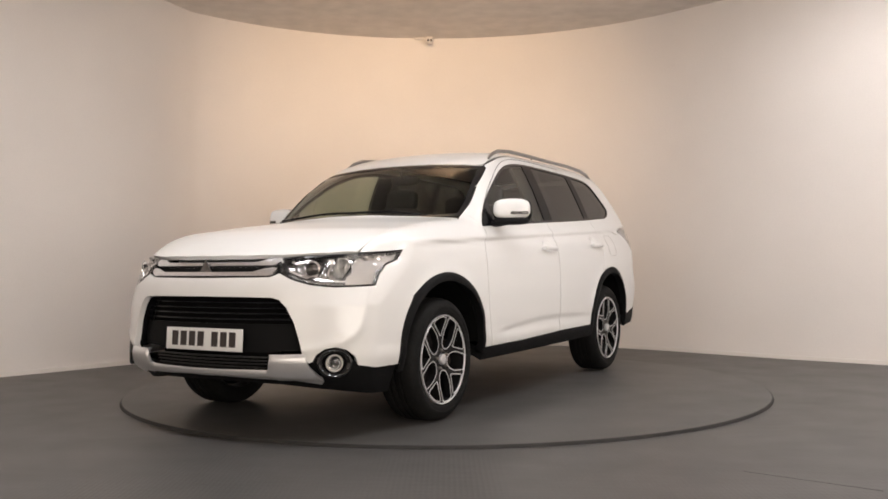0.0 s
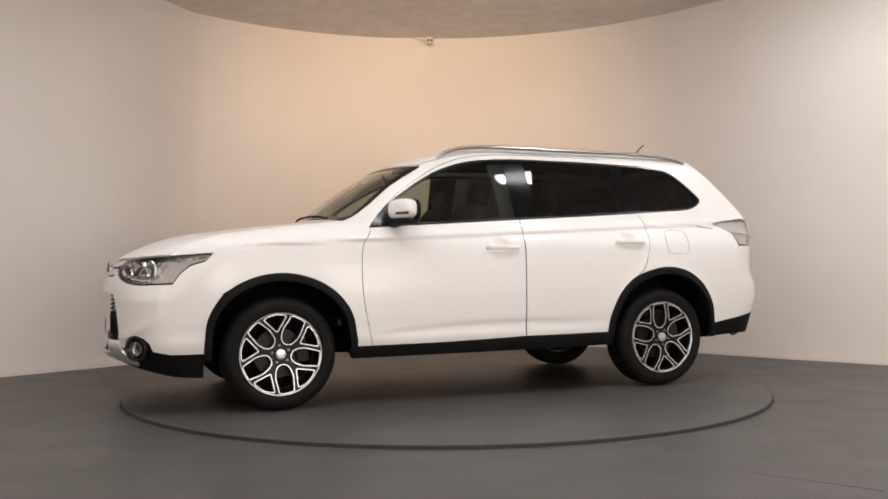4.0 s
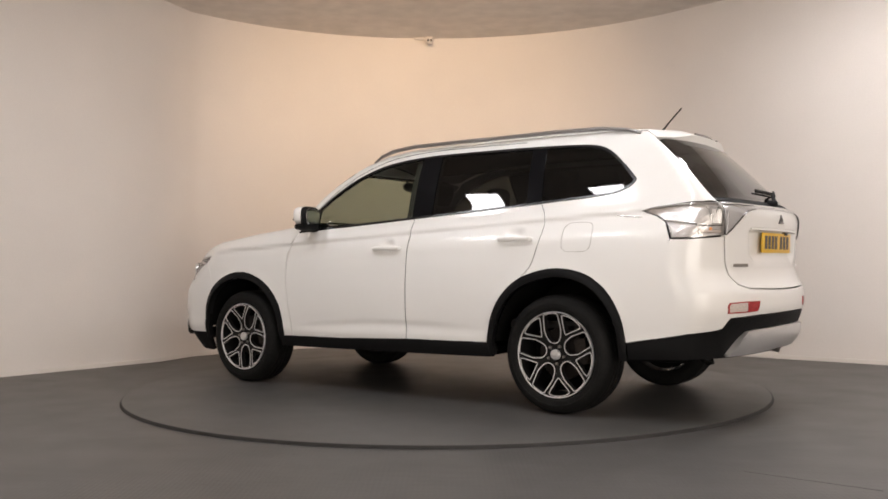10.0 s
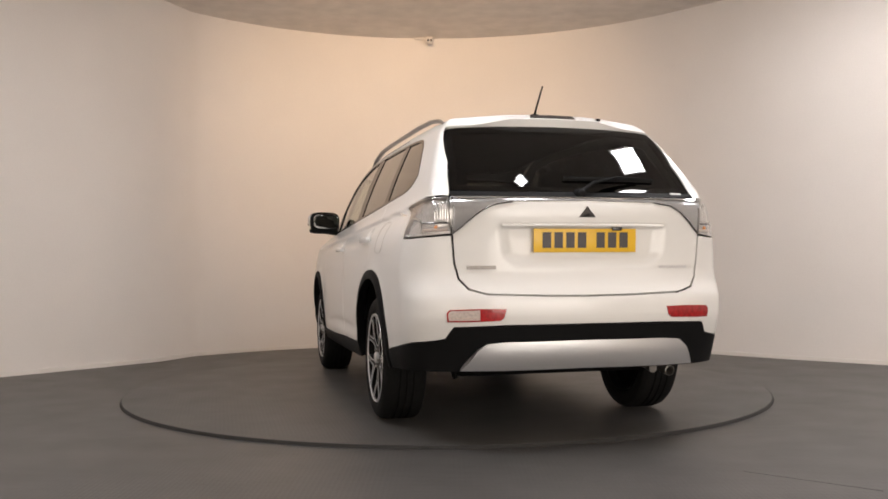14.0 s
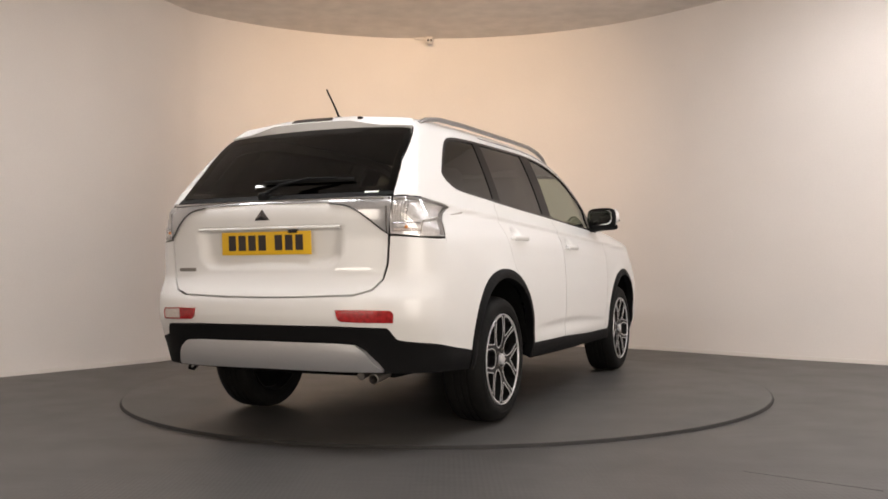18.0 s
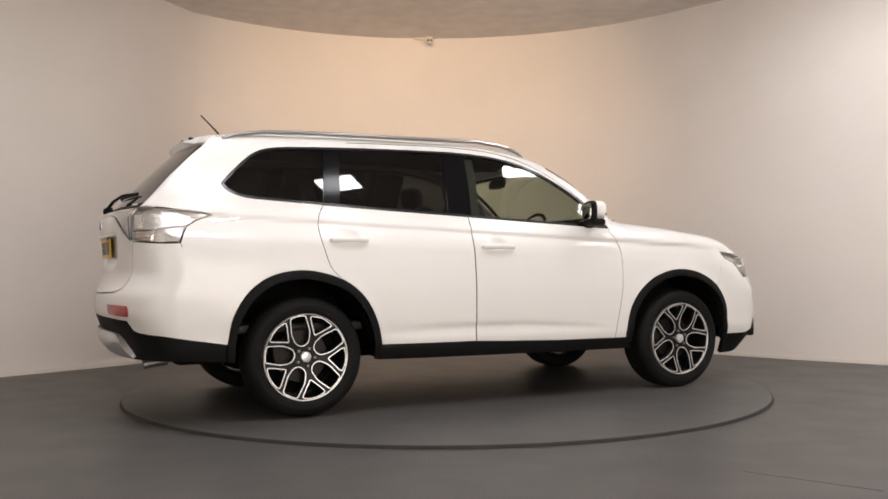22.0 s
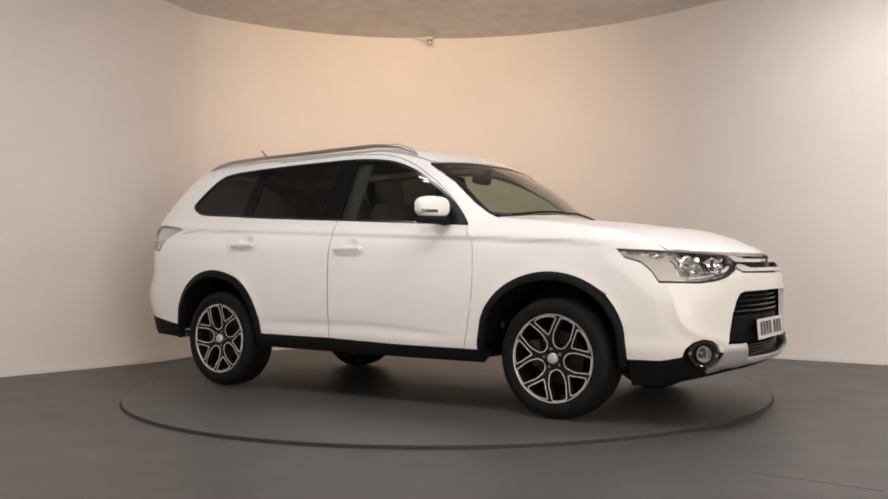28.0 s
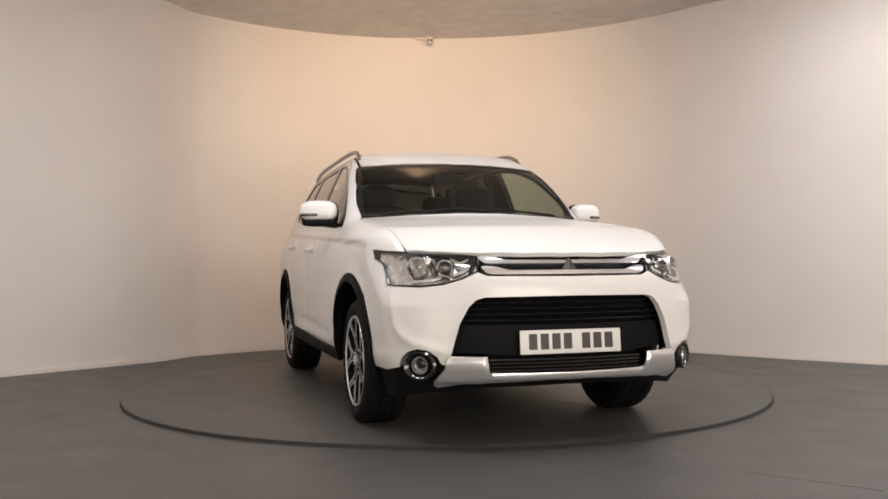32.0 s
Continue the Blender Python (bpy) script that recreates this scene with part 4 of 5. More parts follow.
rg = whole("tailgate_window", rear_glass, "rear", PRIVACY, car, "dark privacy glass rear window", thick=0.006, step=0.035)
whole("lower_seal", B((0.0, 1.196), (0.30, 1.198), (0.628, 1.205), (0.632, 1.184), (0.30, 1.176), (0.0, 1.173)), "rear", BLACK_TRIM, car, "black strip under the rear window", gap=0.0, thick=0.01, step=0.03)
RG_UV = uv_poly(middle(rear_glass), "rear")
part("window_seal", panel_mesh("window_seal", RG_UV, "rear", gap=0.0, holes=[shrink(RG_UV, 0.030)], lift=-0.006, thick=0.008), SATIN_BLACK, rg)
triangle_badge(tailgate, float(on_rear(0.0, 1.10)[0]) + 0.003, 1.096, 0.088, 0.054, -1)
block_text(tailgate, 1, 0.19, 0.017, pose(float(on_rear(0.505, 0.84)[0]) - 0.006, 0.505, 0.84, 0, 0, -90 - 14), STEEL)
block_text(tailgate, 1, 0.24, 0.013, pose(float(on_rear(-0.47, 0.838)[0]) - 0.006, -0.47, 0.838, 0, 0, -90 + 13), SATIN_SILVER)
block_text(rg, 1, 0.095, 0.010, pose(float(on_rear(-0.53, 1.20)[0]) - 0.004, -0.53, 1.20, -40, 0, -90 + 14), PLATE_WHITE)
wiper = part("rear_wiper", sweep([on_rear(0.02, 1.195) + np.array([-0.035, 0, 0.0]), on_rear(-0.06, 1.225) + np.array([-0.035, 0, 0.02]), on_rear(-0.20, 1.255) + np.array([-0.03, 0, 0.02]), on_rear(-0.34, 1.265) + np.array([-0.02, 0, 0.01])], 0.010, 0.008, 8, [1.3, 1.0, 0.8, 0.5]), BLACK_TRIM, car, "black rear wiper")
part("blade", sweep([on_rear(y, 1.262) + np.array([-0.010, 0, 0.006]) for y in np.linspace(0.07, -0.42, 12)], 0.006, 0.011, 6), RUBBER, wiper)
part("pivot", lathe([(0.024, -0.02), (0.022, 0.025), (0.012, 0.034), (0.004, 0.035)], 20, False, pose(*(on_rear(0.02, 1.19) + np.array([-0.012, 0, 0])), 0, 0, 90)), BLACK_TRIM, wiper)

rb = B((0.0, 0.701), (0.2, 0.703), (0.487, 0.712), (0.570, 0.736), (0.612, 0.787), (0.629, 0.86), (0.637, 0.96), (0.640, 0.990)) + S((-2.10, 0.978), (-2.017, 0.980)) + S(*[(x + 0.0003, z + 0.0004) for x, z in JOINT]) \
    + S(*[p for p in ARCH_R if p[0] < -1.62]) + S((-1.80, 0.435), (-1.95, 0.459), (-2.10, 0.486)) + B((0.70, 0.503), (0.668, 0.512), (0.650, 0.545), (0.635, 0.566), (0.4, 0.574), (0.0, 0.576))
whole("rear_bumper", rb, "rear", PAINT, car, gap=0.0008, lift=0.0012, step=0.03, thick=0.03)
low = S((-1.78, 0.430), (-1.95, 0.455), (-2.10, 0.482)) + B((0.70, 0.499), (0.665, 0.508), (0.647, 0.543), (0.632, 0.563), (0.0, 0.573), (0.0, 0.352), (0.5, 0.352)) + S((-2.10, 0.352), (-1.95, 0.348), (-1.78, 0.338))
part("lower_rear_bumper", panel_mesh("lower_rear_bumper", uv_poly(middle([low[7]] + low[6::-1] + low[:8:-1] + [low[8]]), "rear"), "rear", gap=0, lift=0.004, thick=0.05, step=0.03), BLACK_TRIM, car, "black lower rear bumper trim")
diff = B((0.0, 0.503), (0.40, 0.500), (0.484, 0.494), (0.525, 0.465), (0.555, 0.41), (0.590, 0.362), (0.4, 0.362), (0.0, 0.368))
whole("diffuser", diff, "rear", SATIN_SILVER, car, "silver rear skid plate", gap=0, lift=0.014, thick=0.04, step=0.02, bulge=lambda u, v: 0.001 + 0.024 * np.sin(np.pi * np.clip((v - 0.355) / 0.155, 0, 1)))
REFL = B((0.405, 0.649), (0.53, 0.650), (0.655, 0.646), (0.668, 0.630), (0.664, 0.590), (0.53, 0.592), (0.43, 0.596), (0.415, 0.610))
refl_uv = uv_poly(REFL, "rear")
cut = math.atan2(0.545, 1.06)
part("rear_reflector", panel_mesh("rear_reflector", clip_u(refl_uv, (-9, 0), (cut, 0)), "rear", gap=0, lift=0.006, thick=0.012, step=0.03), RED_LENS, car, "red fog lamp lens")
part("reversing_lamp", panel_mesh("reversing_lamp", clip_u(refl_uv, (cut, 0), (9, 0)), "rear", gap=0, lift=0.006, thick=0.012, step=0.03), WHITE_LENS, car, "clear reversing lamp lens")
part("lens_edge", panel_mesh("lens_edge", refl_uv, "rear", gap=0, holes=[shrink(refl_uv, 0.006)], lift=0.008, thick=0.012, step=0.02), RED_LENS, car, "red edge round the rear lamp lenses")
part("rear_reflector", panel_mesh("rear_reflector", refl_uv, "rear", gap=0, lift=0.006, thick=0.012, step=0.03, mirror=True), RED_LENS, car, "red rear reflector")

TAIL_LAMP = S(*LAMP_TOP[::-1][:3]) + S((-2.155, 1.176)) + B((0.641, 1.177), (0.6405, 1.09), (0.639, 0.998)) + S((-2.14, 0.986), (-2.02, 0.988), (-1.985, 1.072), (-1.925, 1.109))


def tail_lamp(mirror):
    s = -1 if mirror else 1
    poly = uv_poly(TAIL_LAMP, "rear")
    lamp = part("tail_lamp", panel_mesh("tail_lamp", poly, "rear", mirror=mirror, gap=0.001, lift=-0.022, thick=0.01, step=0.011, bulge=facets(0.006)), PRISM, car, "clear-lens tail lamp with bright reflectors")
    part("bezel", panel_mesh("bezel", poly, "rear", mirror=mirror, gap=0.001, holes=[shrink(poly, 0.0045)], lift=-0.002, thick=0.035, step=0.02), RAIL, lamp, "grey lamp edge")
    part("cover", panel_mesh("cover", poly, "rear", mirror=mirror, gap=0.002, lift=0.003, thick=0.006, step=0.02), LENS, lamp, "clear lamp cover")
    for y, z, mat in ((0.70, 1.03, AMBER), (0.70, 1.11, CHROME)):
        p = on_rear(y, z)
        part("bulb", blob(0.016, 0.016, 0.020, pose(p[0] + 0.020, s * p[1], p[2]), 0.8, 14, 8), mat, lamp)
    def strip(points, back, rx, rz, mat, name, label=""):
        line = [on_rear(y, z) + np.array([back, 0, 0]) for y, z in points]
        part(name, sweep([(q[0], s * q[1], q[2]) for q in line], rx, rz, 6), mat, lamp, label)
    for k in range(6):
        strip([(0.652 + 0.011 * k, z) for z in (1.062, 1.10, 1.135, 1.155)], 0.012, 0.004, 0.0035, PRISM, "rib")
    strip([(y, 1.050) for y in np.linspace(0.650, 0.755, 8)], 0.008, 0.005, 0.004, DARK_CHROME, "divider", "thin dark bar across the lamp")
    strip([(y, 1.018) for y in np.linspace(0.652, 0.755, 8)], 0.012, 0.006, 0.008, WHITE_LENS, "lower_lens", "pale lower lens")
    strip([(0.757, 1.00), (0.760, 1.06), (0.762, 1.12)], 0.010, 0.005, 0.006, REFLECTOR, "bright_edge", "bright upright edge")
    return lamp


tail_lamp(False), tail_lamp(True)

# dark trim round the wheels and along the sills
def arch_trim(centre, outer):
    inner = [(centre + (x - centre) * 0.905, 0.36 + (z - 0.36) * 0.895) for x, z in outer]
    ring = S(*outer) + S((outer[-1][0], 0.335), (inner[-1][0], 0.335)) + S(*inner[::-1]) + S((inner[0][0], 0.315), (outer[0][0], 0.315))
    high = max(z for _, z in outer) - 0.36
    wide = (max(x for x, _ in outer) - min(x for x, _ in outer)) / 2

    def rounded(u, v):
        p = roll_skin(u, v)
        r = np.hypot((p[:, 0] - centre) / wide, np.maximum(p[:, 2] - 0.36, 0) / high)
        return 0.0004 + 0.011 * np.sqrt(np.clip(1 - (np.clip((r - 0.90) / 0.10, 0, 1) * 1.7 - 0.7) ** 2, 0, 1))
    pair("wheel_arch_trim", ring, "roll", BLACK_TRIM, car, "black plastic wheel-arch trim", gap=0, lift=0.003, thick=0.05, step=0.011, bulge=rounded)
    for s in (1, -1):
        bm = bmesh.new()
        rows = [[bm.verts.new((x, s * y, z + 0.004)) for y in (0.45, 0.84)] for x, z in inner]
        for p, q in zip(rows, rows[1:]):
            bm.faces.new((p[0], p[1], q[1], q[0]))
        bm.faces.new([r[0] for r in rows] + [bm.verts.new((inner[-1][0], s * 0.45, 0.29)), bm.verts.new((inner[0][0], s * 0.45, 0.29))])
        part("wheel_arch_liner", bm, UNDER, car, "dark wheel-arch liner")


arch_trim(1.318, ARCH_F), arch_trim(-1.333, ARCH_R)
sill = S((0.872, 0.366), (0.3, 0.372), (-0.27, 0.391), (-0.892, 0.396), (-0.905, 0.312), (-0.3, 0.304), (0.3, 0.299), (0.90, 0.294))
pair("sill_trim", sill, "roll", BLACK_TRIM, car, "black plastic sill trim", gap=0, lift=0.002, thick=0.09, step=0.012, bulge=lambda u, v: 0.0004 + 0.012 * np.sqrt(np.clip(1 - ((roll_skin(u, v)[:, 2] - 0.332) / 0.062) ** 2, 0, 1)))
part("underbody", box(4.0, 1.1, 0.10, pose(0.0, 0, 0.35), 0.03), UNDER, car, "dark underside")
part("floor_pan", box(1.78, 1.56, 0.05, pose(0.0, 0, 0.335), 0.02), UNDER, car)
part("subframe", blob(0.6, 0.9, 0.15, pose(1.3, 0, 0.315), 0.5), UNDER, car)
part("rear_subframe", blob(0.7, 1.0, 0.16, pose(-1.35, 0, 0.345), 0.5), UNDER, car)
part("silencer", blob(0.26, 0.62, 0.13, pose(-1.93, -0.1, 0.405), 0.55), UNDER, car)
part("exhaust_tip", lathe([(0.026, -0.08), (0.026, 0.05), (0.022, 0.052), (0.020, -0.06)], 24, True, pose(-2.12, -0.51, 0.322, -8, 0, 90)), STEEL, car, "steel exhaust tip")
part("tail_pipe", sweep([(-1.98, -0.43, 0.345), (-2.08, -0.43, 0.338), (-2.15, -0.43, 0.325)], 0.021, 0.021, 16), STEEL, car, "steel tail pipe")
part("tow_eye", sweep([(-2.08, 0.60, 0.345), (-2.13, 0.60, 0.315), (-2.16, 0.60, 0.322), (-2.15, 0.60, 0.35)], 0.008, 0.008, 8), UNDER, car)


# fuel flap
flap_pts = [on_side(-1.475 + 0.093 * math.copysign(abs(math.cos(a)) ** 0.5, math.cos(a)), 1.005 + 0.084 * math.copysign(abs(math.sin(a)) ** 0.5, math.sin(a))) for a in np.linspace(0, 2 * math.pi, 40, endpoint=False)]
FLAP = uv_poly(flap_pts, "roll")
part("fuel_flap_gap", panel_mesh("fuel_flap_gap", FLAP, "roll", gap=0, holes=[shrink(FLAP, 0.0024)], lift=0.0012, thick=0.002, step=0.02), STEEL, car, "thin dark joint of the fuel flap")


def door_handle(door, x, z, s):
    """A painted pull with its dished grip behind."""
    p = on_side(x, z)
    h = part("handle", sweep([(x + d, s * (float(on_side(x + d, z)[1]) + k), z + 0.004 * math.cos(d * 12)) for d, k in ((-0.118, 0.004), (-0.105, 0.022), (-0.06, 0.030), (0.0, 0.032), (0.06, 0.030), (0.100, 0.022), (0.112, 0.004))], 0.010, 0.016, 10, [0.6, 0.9, 1, 1, 1, 0.9, 0.6]), PAINT, door)
    return h


for i, s in ((0, 1), (1, -1)):
    door_handle(front_doors[i], -0.105, 0.962, s)
    door_handle(rear_doors[i], -1.075, 1.0, s)


def door_mirror(s):
    m = Matrix.Diagonal((1, s, 1, 1))
    house = part("door_mirror", blob(0.112, 0.230, 0.130, m @ pose(0.588, 0.915, 1.198, 0, 0, 19), 0.68, 36, 20), PAINT, car, "white door mirror")
    part("base", blob(0.105, 0.225, 0.048, m @ pose(0.588, 0.908, 1.124, 0, 0, 19), 0.6, 24, 10), BLACK_TRIM, house, "black mirror base")
    part("arm", sweep([m @ Vector((0.62, 0.76, 1.105)), m @ Vector((0.61, 0.83, 1.108)), m @ Vector((0.605, 0.90, 1.118))], 0.04, 0.018, 10), BLACK_TRIM, house)
    part("surround", blob(0.050, 0.240, 0.152, m @ pose(0.553, 0.904, 1.187, 0, 0, 19), 0.55, 28, 10), BLACK_TRIM, house)
    part("mirror_glass", blob(0.012, 0.200, 0.110, m @ pose(0.531, 0.898, 1.192, 0, 0, 19), 0.5, 28, 8), MIRROR, house, "mirror glass")
    line = [Vector((0.588, 0.915, 0)) + Matrix.Rotation(radians(19), 3, "Z") @ Vector((0.056 * max(1 - (abs(d) / 0.119) ** 3.0, 0) ** 0.33 - 0.002, d, 0)) for d in np.linspace(0.0, 0.105, 9)]
    part("indicator", sweep([m @ (q + Vector((0, 0, 1.172))) for q in line], 0.005, 0.009, 8), DARK_CHROME, house, "slim smoked indicator lens")
    return house


door_mirror(1), door_mirror(-1)
for s in (1, -1):
    part("mirror_sail", panel_mesh("mirror_sail", clip_u(shrink(DLO, 0.008), (0.595, 0.0), (9, 0)), "roll", gap=0, lift=0.004, thick=0.01, mirror=s < 0), SATIN_BLACK, car, "black corner trim of the front window")


for s in (1, -1):
    arc = [p for p in DLO_TOP if p[0] > -1.05]
    seam_line = []
    for i, (x, z) in enumerate(arc):
        a, b = np.array(arc[max(i - 1, 0)]), np.array(arc[min(i + 1, len(arc) - 1)])
        d = (b - a) / np.linalg.norm(b - a)
        q = on_side(x - 0.034 * d[1] * -1, z + 0.034 * d[0])
        n = gradient(q[None])[0]
        seam_line.append((q + n * 0.0004) * [1, s, 1])
    part("door_seam", sweep(seam_line, 0.002, 0.002, 6), SATIN_BLACK, car, "dark joint round the door frames")
part("lock", blob(0.020, 0.008, 0.012, pose(-0.215, -float(on_side(-0.215, 0.966)[1]) - 0.012, 0.968), 0.8, 12, 8), SATIN_BLACK, car, "dark door lock")


def roof_rail(s):
    xs = [0.24, 0.18, 0.08, -0.1, -0.4, -0.8, -1.2, -1.5, -1.66, -1.74]
    up = [0.0, 0.022, 0.036, 0.044, 0.046, 0.046, 0.044, 0.038, 0.022, 0.0]
    pts = []
    for x, u in zip(xs, up):
        y = 0.565 if x < 0.1 else 0.565 + (x - 0.1) * 0.1
        y -= 0.02 * max(0, (-x - 0.8)) / 0.9
        p = on_top(x, y)
        pts.append((x, s * p[1], p[2] + u))
    r = part("roof_rail", sweep(pts, 0.016, 0.013, 10, [0.6, 0.9, 1, 1, 1, 1, 1, 1, 0.9, 0.6]), RAIL, car, "grey metal roof rail")
    return r


roof_rail(1), roof_rail(-1)
ant = part("antenna", sweep([(-1.625, 0, 1.672), (-1.67, 0, 1.722), (-1.757, 0, 1.808)], 0.0055, 0.0055, 8, [1.2, 1, 0.8]), BLACK_TRIM, car, "short black roof antenna")
part("base", blob(0.09, 0.05, 0.035, pose(-1.615, 0, 1.665), 0.8, 20, 10), BLACK_TRIM, ant)
for y0, y1 in ((0.52, -0.12), (-0.05, -0.60)):
    w = part("wiper", sweep([on_top(1.02 - 0.1 * abs(y), y) + np.array([0, 0, 0.012]) for y in np.linspace(y0, y1, 10)], 0.007, 0.007, 8), BLACK_TRIM, car, "black windscreen wiper")


# wheels
def circle(r, n, a0=0.0):
    return [(r * math.cos(a0 + 2 * math.pi * i / n), r * math.sin(a0 + 2 * math.pi * i / n)) for i in range(n)]


def round_poly(pts, it=3):
    p = np.array(pts, float)
    for _ in range(it):
        q = np.roll(p, -1, 0)
        p = np.stack([0.75 * p + 0.25 * q, 0.25 * p + 0.75 * q], 1).reshape(-1, 2)
    return p


def polar(r, deg):
    return r * math.cos(radians(deg)), r * math.sin(radians(deg))


RIM = 0.238


def rim_windows(a0):
    """Five long windows with rounded inner ends, and five short ones between the arms of the forked spokes."""
    holes = []
    for k in range(5):
        c = a0 + 72 * k
        holes.append(round_poly([polar(0.222, c - 16.6), polar(0.2275, c - 14.8), polar(0.2305, c - 7), polar(0.2310, c), polar(0.2305, c + 7), polar(0.2275, c + 14.8), polar(0.222, c + 16.6), polar(0.172, c + 9.6), polar(0.146, c + 3.6), polar(0.134, c), polar(0.146, c - 3.6), polar(0.172, c - 9.6)], 1))
        ca, sa = math.cos(radians(c + 36)), math.sin(radians(c + 36))
        shape = [(0.2315, 0.0), (0.2290, 0.034), (0.2225, 0.0425), (0.205, 0.0435), (0.165, 0.0480), (0.142, 0.0500), (0.122, 0.0465), (0.090, 0.038), (0.072, 0.022), (0.066, 0.0)]
        shape = shape + [(r, -t) for r, t in shape[-2:0:-1]]
        holes.append(round_poly([(r * ca - t * sa, r * sa + t * ca) for r, t in shape], 1))
    return holes


def flat_solid(outer, holes, y_of, depth):
    """A plate with holes in the x-z plane; y_of gives its face by radius, +y outwards."""
    loops = [np.array(outer)] + [np.array(h) for h in holes]
    pts = np.concatenate(loops)
    edges, base = [], 0
    for lp in loops:
        edges += [(base + i, base + (i + 1) % len(lp)) for i in range(len(lp))]
        base += len(lp)
    verts, _, tris, *_ = geometry.delaunay_2d_cdt([Vector(p) for p in pts], edges, [], 1, 1e-7)
    v2 = np.array([tuple(v) for v in verts])
    tri = np.array([t for t in tris if len(t) == 3])
    c = v2[tri].mean(1)
    ok = inside_poly(c[:, 0], c[:, 1], loops[0])
    for h in loops[1:]:
        ok &= ~inside_poly(c[:, 0], c[:, 1], h)
    tri = tri[ok]
    r = np.hypot(v2[:, 0], v2[:, 1])
    front = np.stack([v2[:, 0], y_of(r), v2[:, 1]], 1)
    n = len(front)
    d1, d2 = v2[tri[:, 1]] - v2[tri[:, 0]], v2[tri[:, 2]] - v2[tri[:, 0]]
    ccw = d1[:, 0] * d2[:, 1] - d1[:, 1] * d2[:, 0] > 0
    tri[ccw] = tri[ccw][:, ::-1]
    count = {(int(a), int(b)) for t in tri for a, b in ((t[0], t[1]), (t[1], t[2]), (t[2], t[0]))}
    rim = [(a, b) for a, b in count if (b, a) not in count]
    faces = [tuple(int(i) for i in t) for t in tri] + [(b, a, a + n, b + n) for a, b in sorted(rim)]
    me = bpy.data.meshes.new("plate")
    me.from_pydata([tuple(v) for v in front] + [(v[0], v[1] - depth, v[2]) for v in front], [], faces)
    me.shade_smooth()
    me.set_sharp_from_angle(angle=radians(40))
    return me


def rim_face(r):
    return 0.006 - 0.016 * np.clip((RIM - r) / 0.17, 0, 1) ** 1.3


def wheel(x, y, s, a0):
    m = pose(x, y, 0.3355 if x > 0 else 0.342)
    if s < 0:
        m = m @ pose(0, 0, 0, 0, 0, 180)
    tyre_r = 0.339
    prof = [(0.243, -0.20), (0.270, -0.214), (0.300, -0.218), (0.325, -0.208), (0.336, -0.19), (tyre_r, -0.17), (tyre_r, -0.145), (0.331, -0.143), (0.331, -0.135), (tyre_r, -0.133), (tyre_r, -0.109), (0.331, -0.107), (0.331, -0.098), (tyre_r, -0.096),
            (tyre_r, -0.072), (0.331, -0.07), (0.331, -0.062), (tyre_r, -0.06), (tyre_r - 0.001, -0.035), (0.331, -0.012), (0.318, 0.004), (0.300, 0.013), (0.285, 0.0155), (0.283, 0.0135), (0.268, 0.014), (0.252, 0.008), (0.243, -0.004)]
    w = part("wheel", flat_solid(circle(RIM, 90), rim_windows(a0), rim_face, 0.035), ALLOY_DARK, car, "two-tone alloy wheel with a black tyre")
    w.matrix_basis = m
    part("tyre", lathe(prof, 72, True), RUBBER, w, "black rubber tyre")
    part("lip", lathe([(0.2385, 0.004), (0.2395, 0.0105), (0.2430, 0.0115), (0.2450, 0.007), (0.244, -0.004), (0.2385, -0.006)], 90, True), MACHINED, w, "bright machined rim lip")
    for h in rim_windows(a0):
        outer = shrink(h, -0.0058)
        part("spoke_edge", flat_solid(outer, [shrink(h, -0.0008)], lambda r: rim_face(r) + 0.0016, 0.004), MACHINED, w)
    part("barrel", lathe([(0.236, -0.006), (0.228, -0.03), (0.222, -0.12), (0.236, -0.205), (0.240, -0.205), (0.226, -0.12), (0.232, -0.03), (0.240, -0.006)], 60, True), ALLOY_DARK, w)
    part("brake_disc", lathe([(0.05, -0.085), (0.148, -0.085), (0.150, -0.088), (0.150, -0.105), (0.05, -0.105)], 48, False), DISC, w, "worn brown brake disc")
    # unseen plate, added so that the openings between the spokes stay black
    part("wheel_back_plate", lathe([(0.04, -0.150), (0.222, -0.150), (0.222, -0.156), (0.04, -0.156)], 40, False), UNDER, w, "dark plate added behind the wheel's openings")
    part("brake_caliper", box(0.075, 0.08, 0.15, pose(-0.135 * s, -0.09, 0.02, 0, 10, 0), 0.015), RUSTY, w)
    part("hub_cap", lathe([(0.030, -0.014), (0.030, 0.004), (0.026, 0.009), (0.012, 0.011), (0.003, 0.0115)], 28, False), SATIN_SILVER, w, "silver centre cap")
    for k in range(5):
        px, pz = polar(0.052, a0 + 72 * k)
        part("wheel_nut", lathe([(0.0085, -0.012), (0.0085, 0.002), (0.006, 0.005), (0.002, 0.005)], 6, False, pose(px, 0, pz)), STEEL, w)
    return w


TRACK = 0.838
for x, s, a0 in ((1.327, 1, 9), (-1.335, 1, 47), (1.335, -1, 7), (-1.335, -1, 42)):
    wheel(x, s * TRACK, s, a0)


# cabin
part("dashboard", blob(0.5, 1.36, 0.26, pose(0.72, 0, 0.99), 0.45, 36, 14), CABIN, car, "dark plastic dashboard")
part("cabin_floor", box(2.9, 1.40, 0.05, pose(-0.5, 0, 0.50), 0.02), CABIN, car)
part("parcel_shelf", box(0.6, 1.2, 0.03, pose(-1.85, 0, 0.98), 0.01), CABIN, car)
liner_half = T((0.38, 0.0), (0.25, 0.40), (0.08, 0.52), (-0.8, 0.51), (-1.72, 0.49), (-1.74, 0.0))
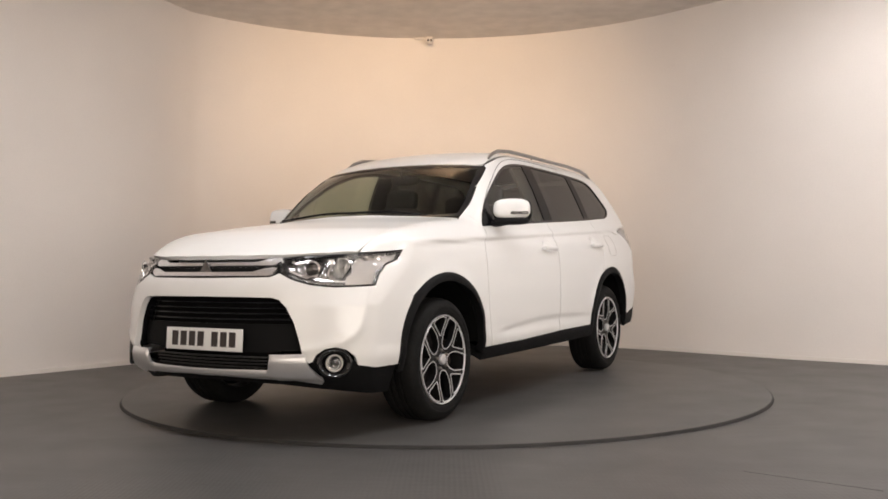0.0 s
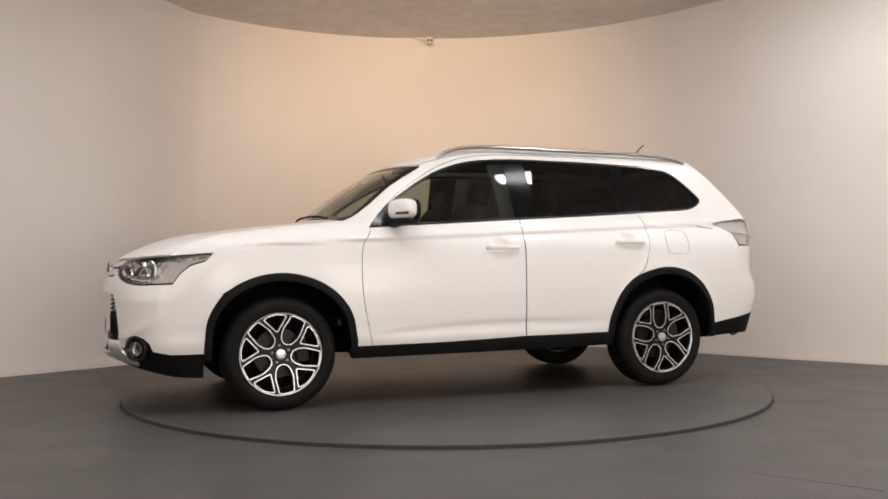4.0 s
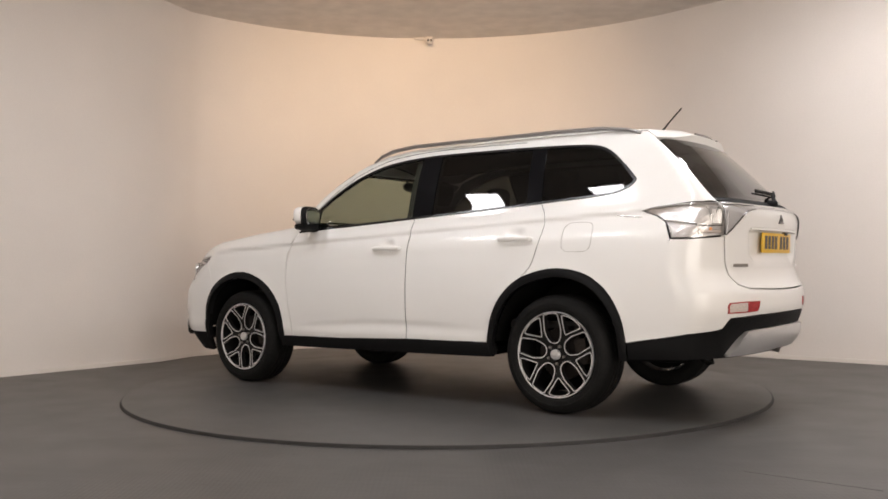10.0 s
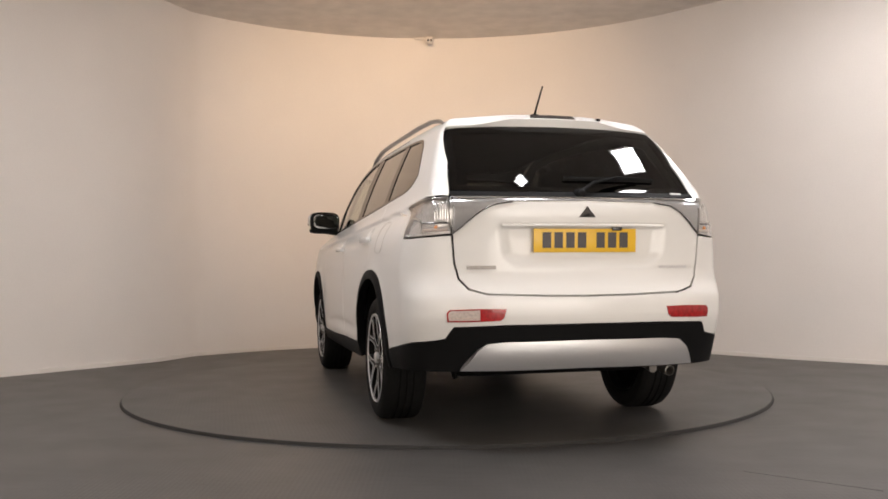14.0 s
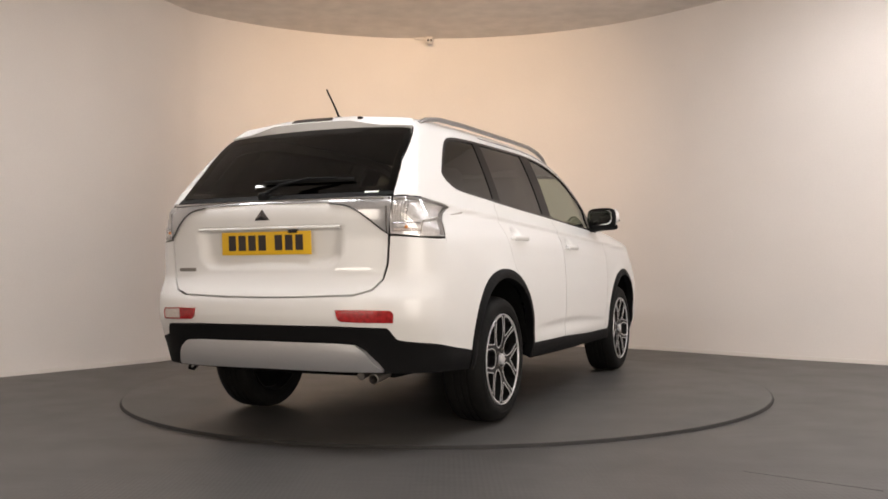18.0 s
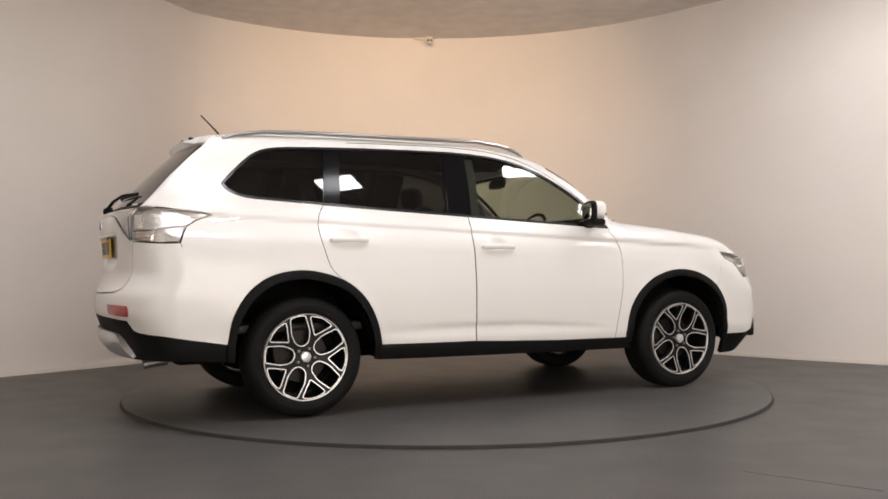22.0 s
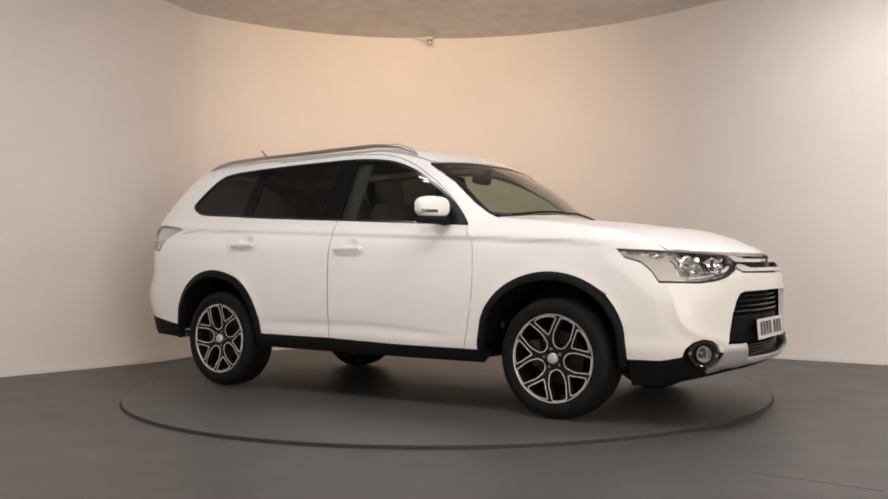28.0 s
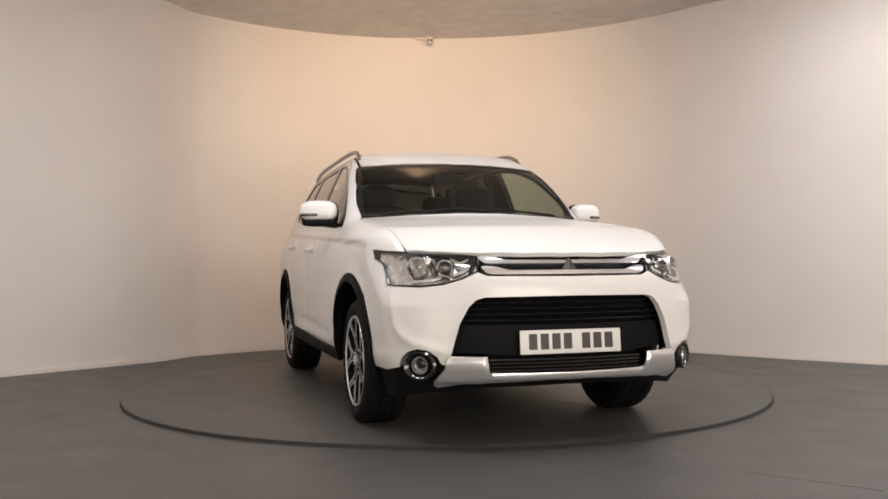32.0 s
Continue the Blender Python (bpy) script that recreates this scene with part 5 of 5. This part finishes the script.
part("headliner", panel_mesh("headliner", uv_poly(middle(liner_half), "top"), "top", gap=0, lift=-0.045, thick=0.01, step=0.08), HEADLINER, car, "headliner coloured near-black for the dim cabin")
for s in (1, -1):
    part("door_card", panel_mesh("door_card", uv_poly(S(*BELT) + S((-1.175, 0.90), (-0.86, 0.88), (-0.80, 0.55), (0.72, 0.55)), "roll"), "roll", gap=0.01, lift=-0.07, thick=0.02, step=0.1, mirror=s < 0), CABIN, car)
    part("side_lining", panel_mesh("side_lining", uv_poly(S((-1.18, 1.20), (-1.45, 1.21), (-1.70, 1.25), (-1.76, 1.31), (-1.72, 1.42), (-1.60, 1.50), (-1.62, 1.555), (-1.80, 1.50), (-1.95, 1.28), (-2.05, 1.1), (-1.9, 0.95), (-1.2, 0.95)), "roll"), "roll", gap=0, lift=-0.05, thick=0.01, step=0.1, mirror=s < 0), CABIN, car)
    part("pillar_lining", panel_mesh("pillar_lining", clip_u(DLO, (-0.41, 0.06), (-0.19, 0.06)), "roll", gap=0, lift=-0.05, thick=0.02, mirror=s < 0), LINING, car)


def seat(x, y, w=0.50, h=0.62):
    st = part("seat", blob(0.50, w, 0.20, pose(x, y, 0.70, 0, -6), 0.5, 24, 12), CLOTH, car, "dark cloth seat")
    part("backrest", blob(0.16, w, h, pose(x - 0.27, y, 0.98, 0, -14), 0.5, 24, 14), CLOTH, st)
    part("headrest", blob(0.10, 0.26, 0.17, pose(x - 0.375, y, 1.345, 0, -10), 0.6, 20, 12), CLOTH, st)
    for d in (-0.06, 0.06):
        part("post", sweep([(x - 0.36, y + d, 1.20), (x - 0.372, y + d, 1.28)], 0.006, 0.006, 8), STEEL, st)


for y in (0.36, -0.36):
    seat(0.22, y)
    seat(-0.68, y, 0.52)
part("steering_wheel", lathe([(0.178, -0.013), (0.192, 0.0), (0.178, 0.013), (0.165, 0.0)], 40, True, pose(0.42, -0.36, 1.04, 0, 0, 90) @ pose(0, 0, 0, 24)), CABIN, car, "dark steering wheel")
part("interior_mirror", blob(0.04, 0.23, 0.07, pose(0.37, 0, 1.44, 0, 12), 0.6, 20, 10), CABIN, car)
part("mirror_stalk", sweep([(0.40, 0, 1.45), (0.44, 0, 1.50)], 0.012, 0.012, 8), CABIN, car)


# ---------------------------------------------------------------- the turning table and car
CAR_X, CAR_Y = 0.006, -0.100
TURN = [(0, 240.28), (2, 220.83), (3.5, 206.14), (5.5, 186.33), (7, 171.95), (8.5, 157.42), (10, 143.00), (11.5, 128.48), (13, 113.92), (14.5, 99.40), (16.5, 80.22), (18, 65.45), (19.5, 50.71), (21, 35.70), (22.5, 20.73), (24, 5.44), (25.5, -9.13), (27.5, -29.12), (29, -43.87), (30.5, -58.15), (32, -72.57)]


def motions():
    walk(table, [(t, pose(0, 0, 0, 0, 0, a)) for t, a in TURN])
    walk(car, [(t, pose(0, 0, 0, 0, 0, a) @ pose(CAR_X, CAR_Y, 0.0)) for t, a in TURN])


motions()
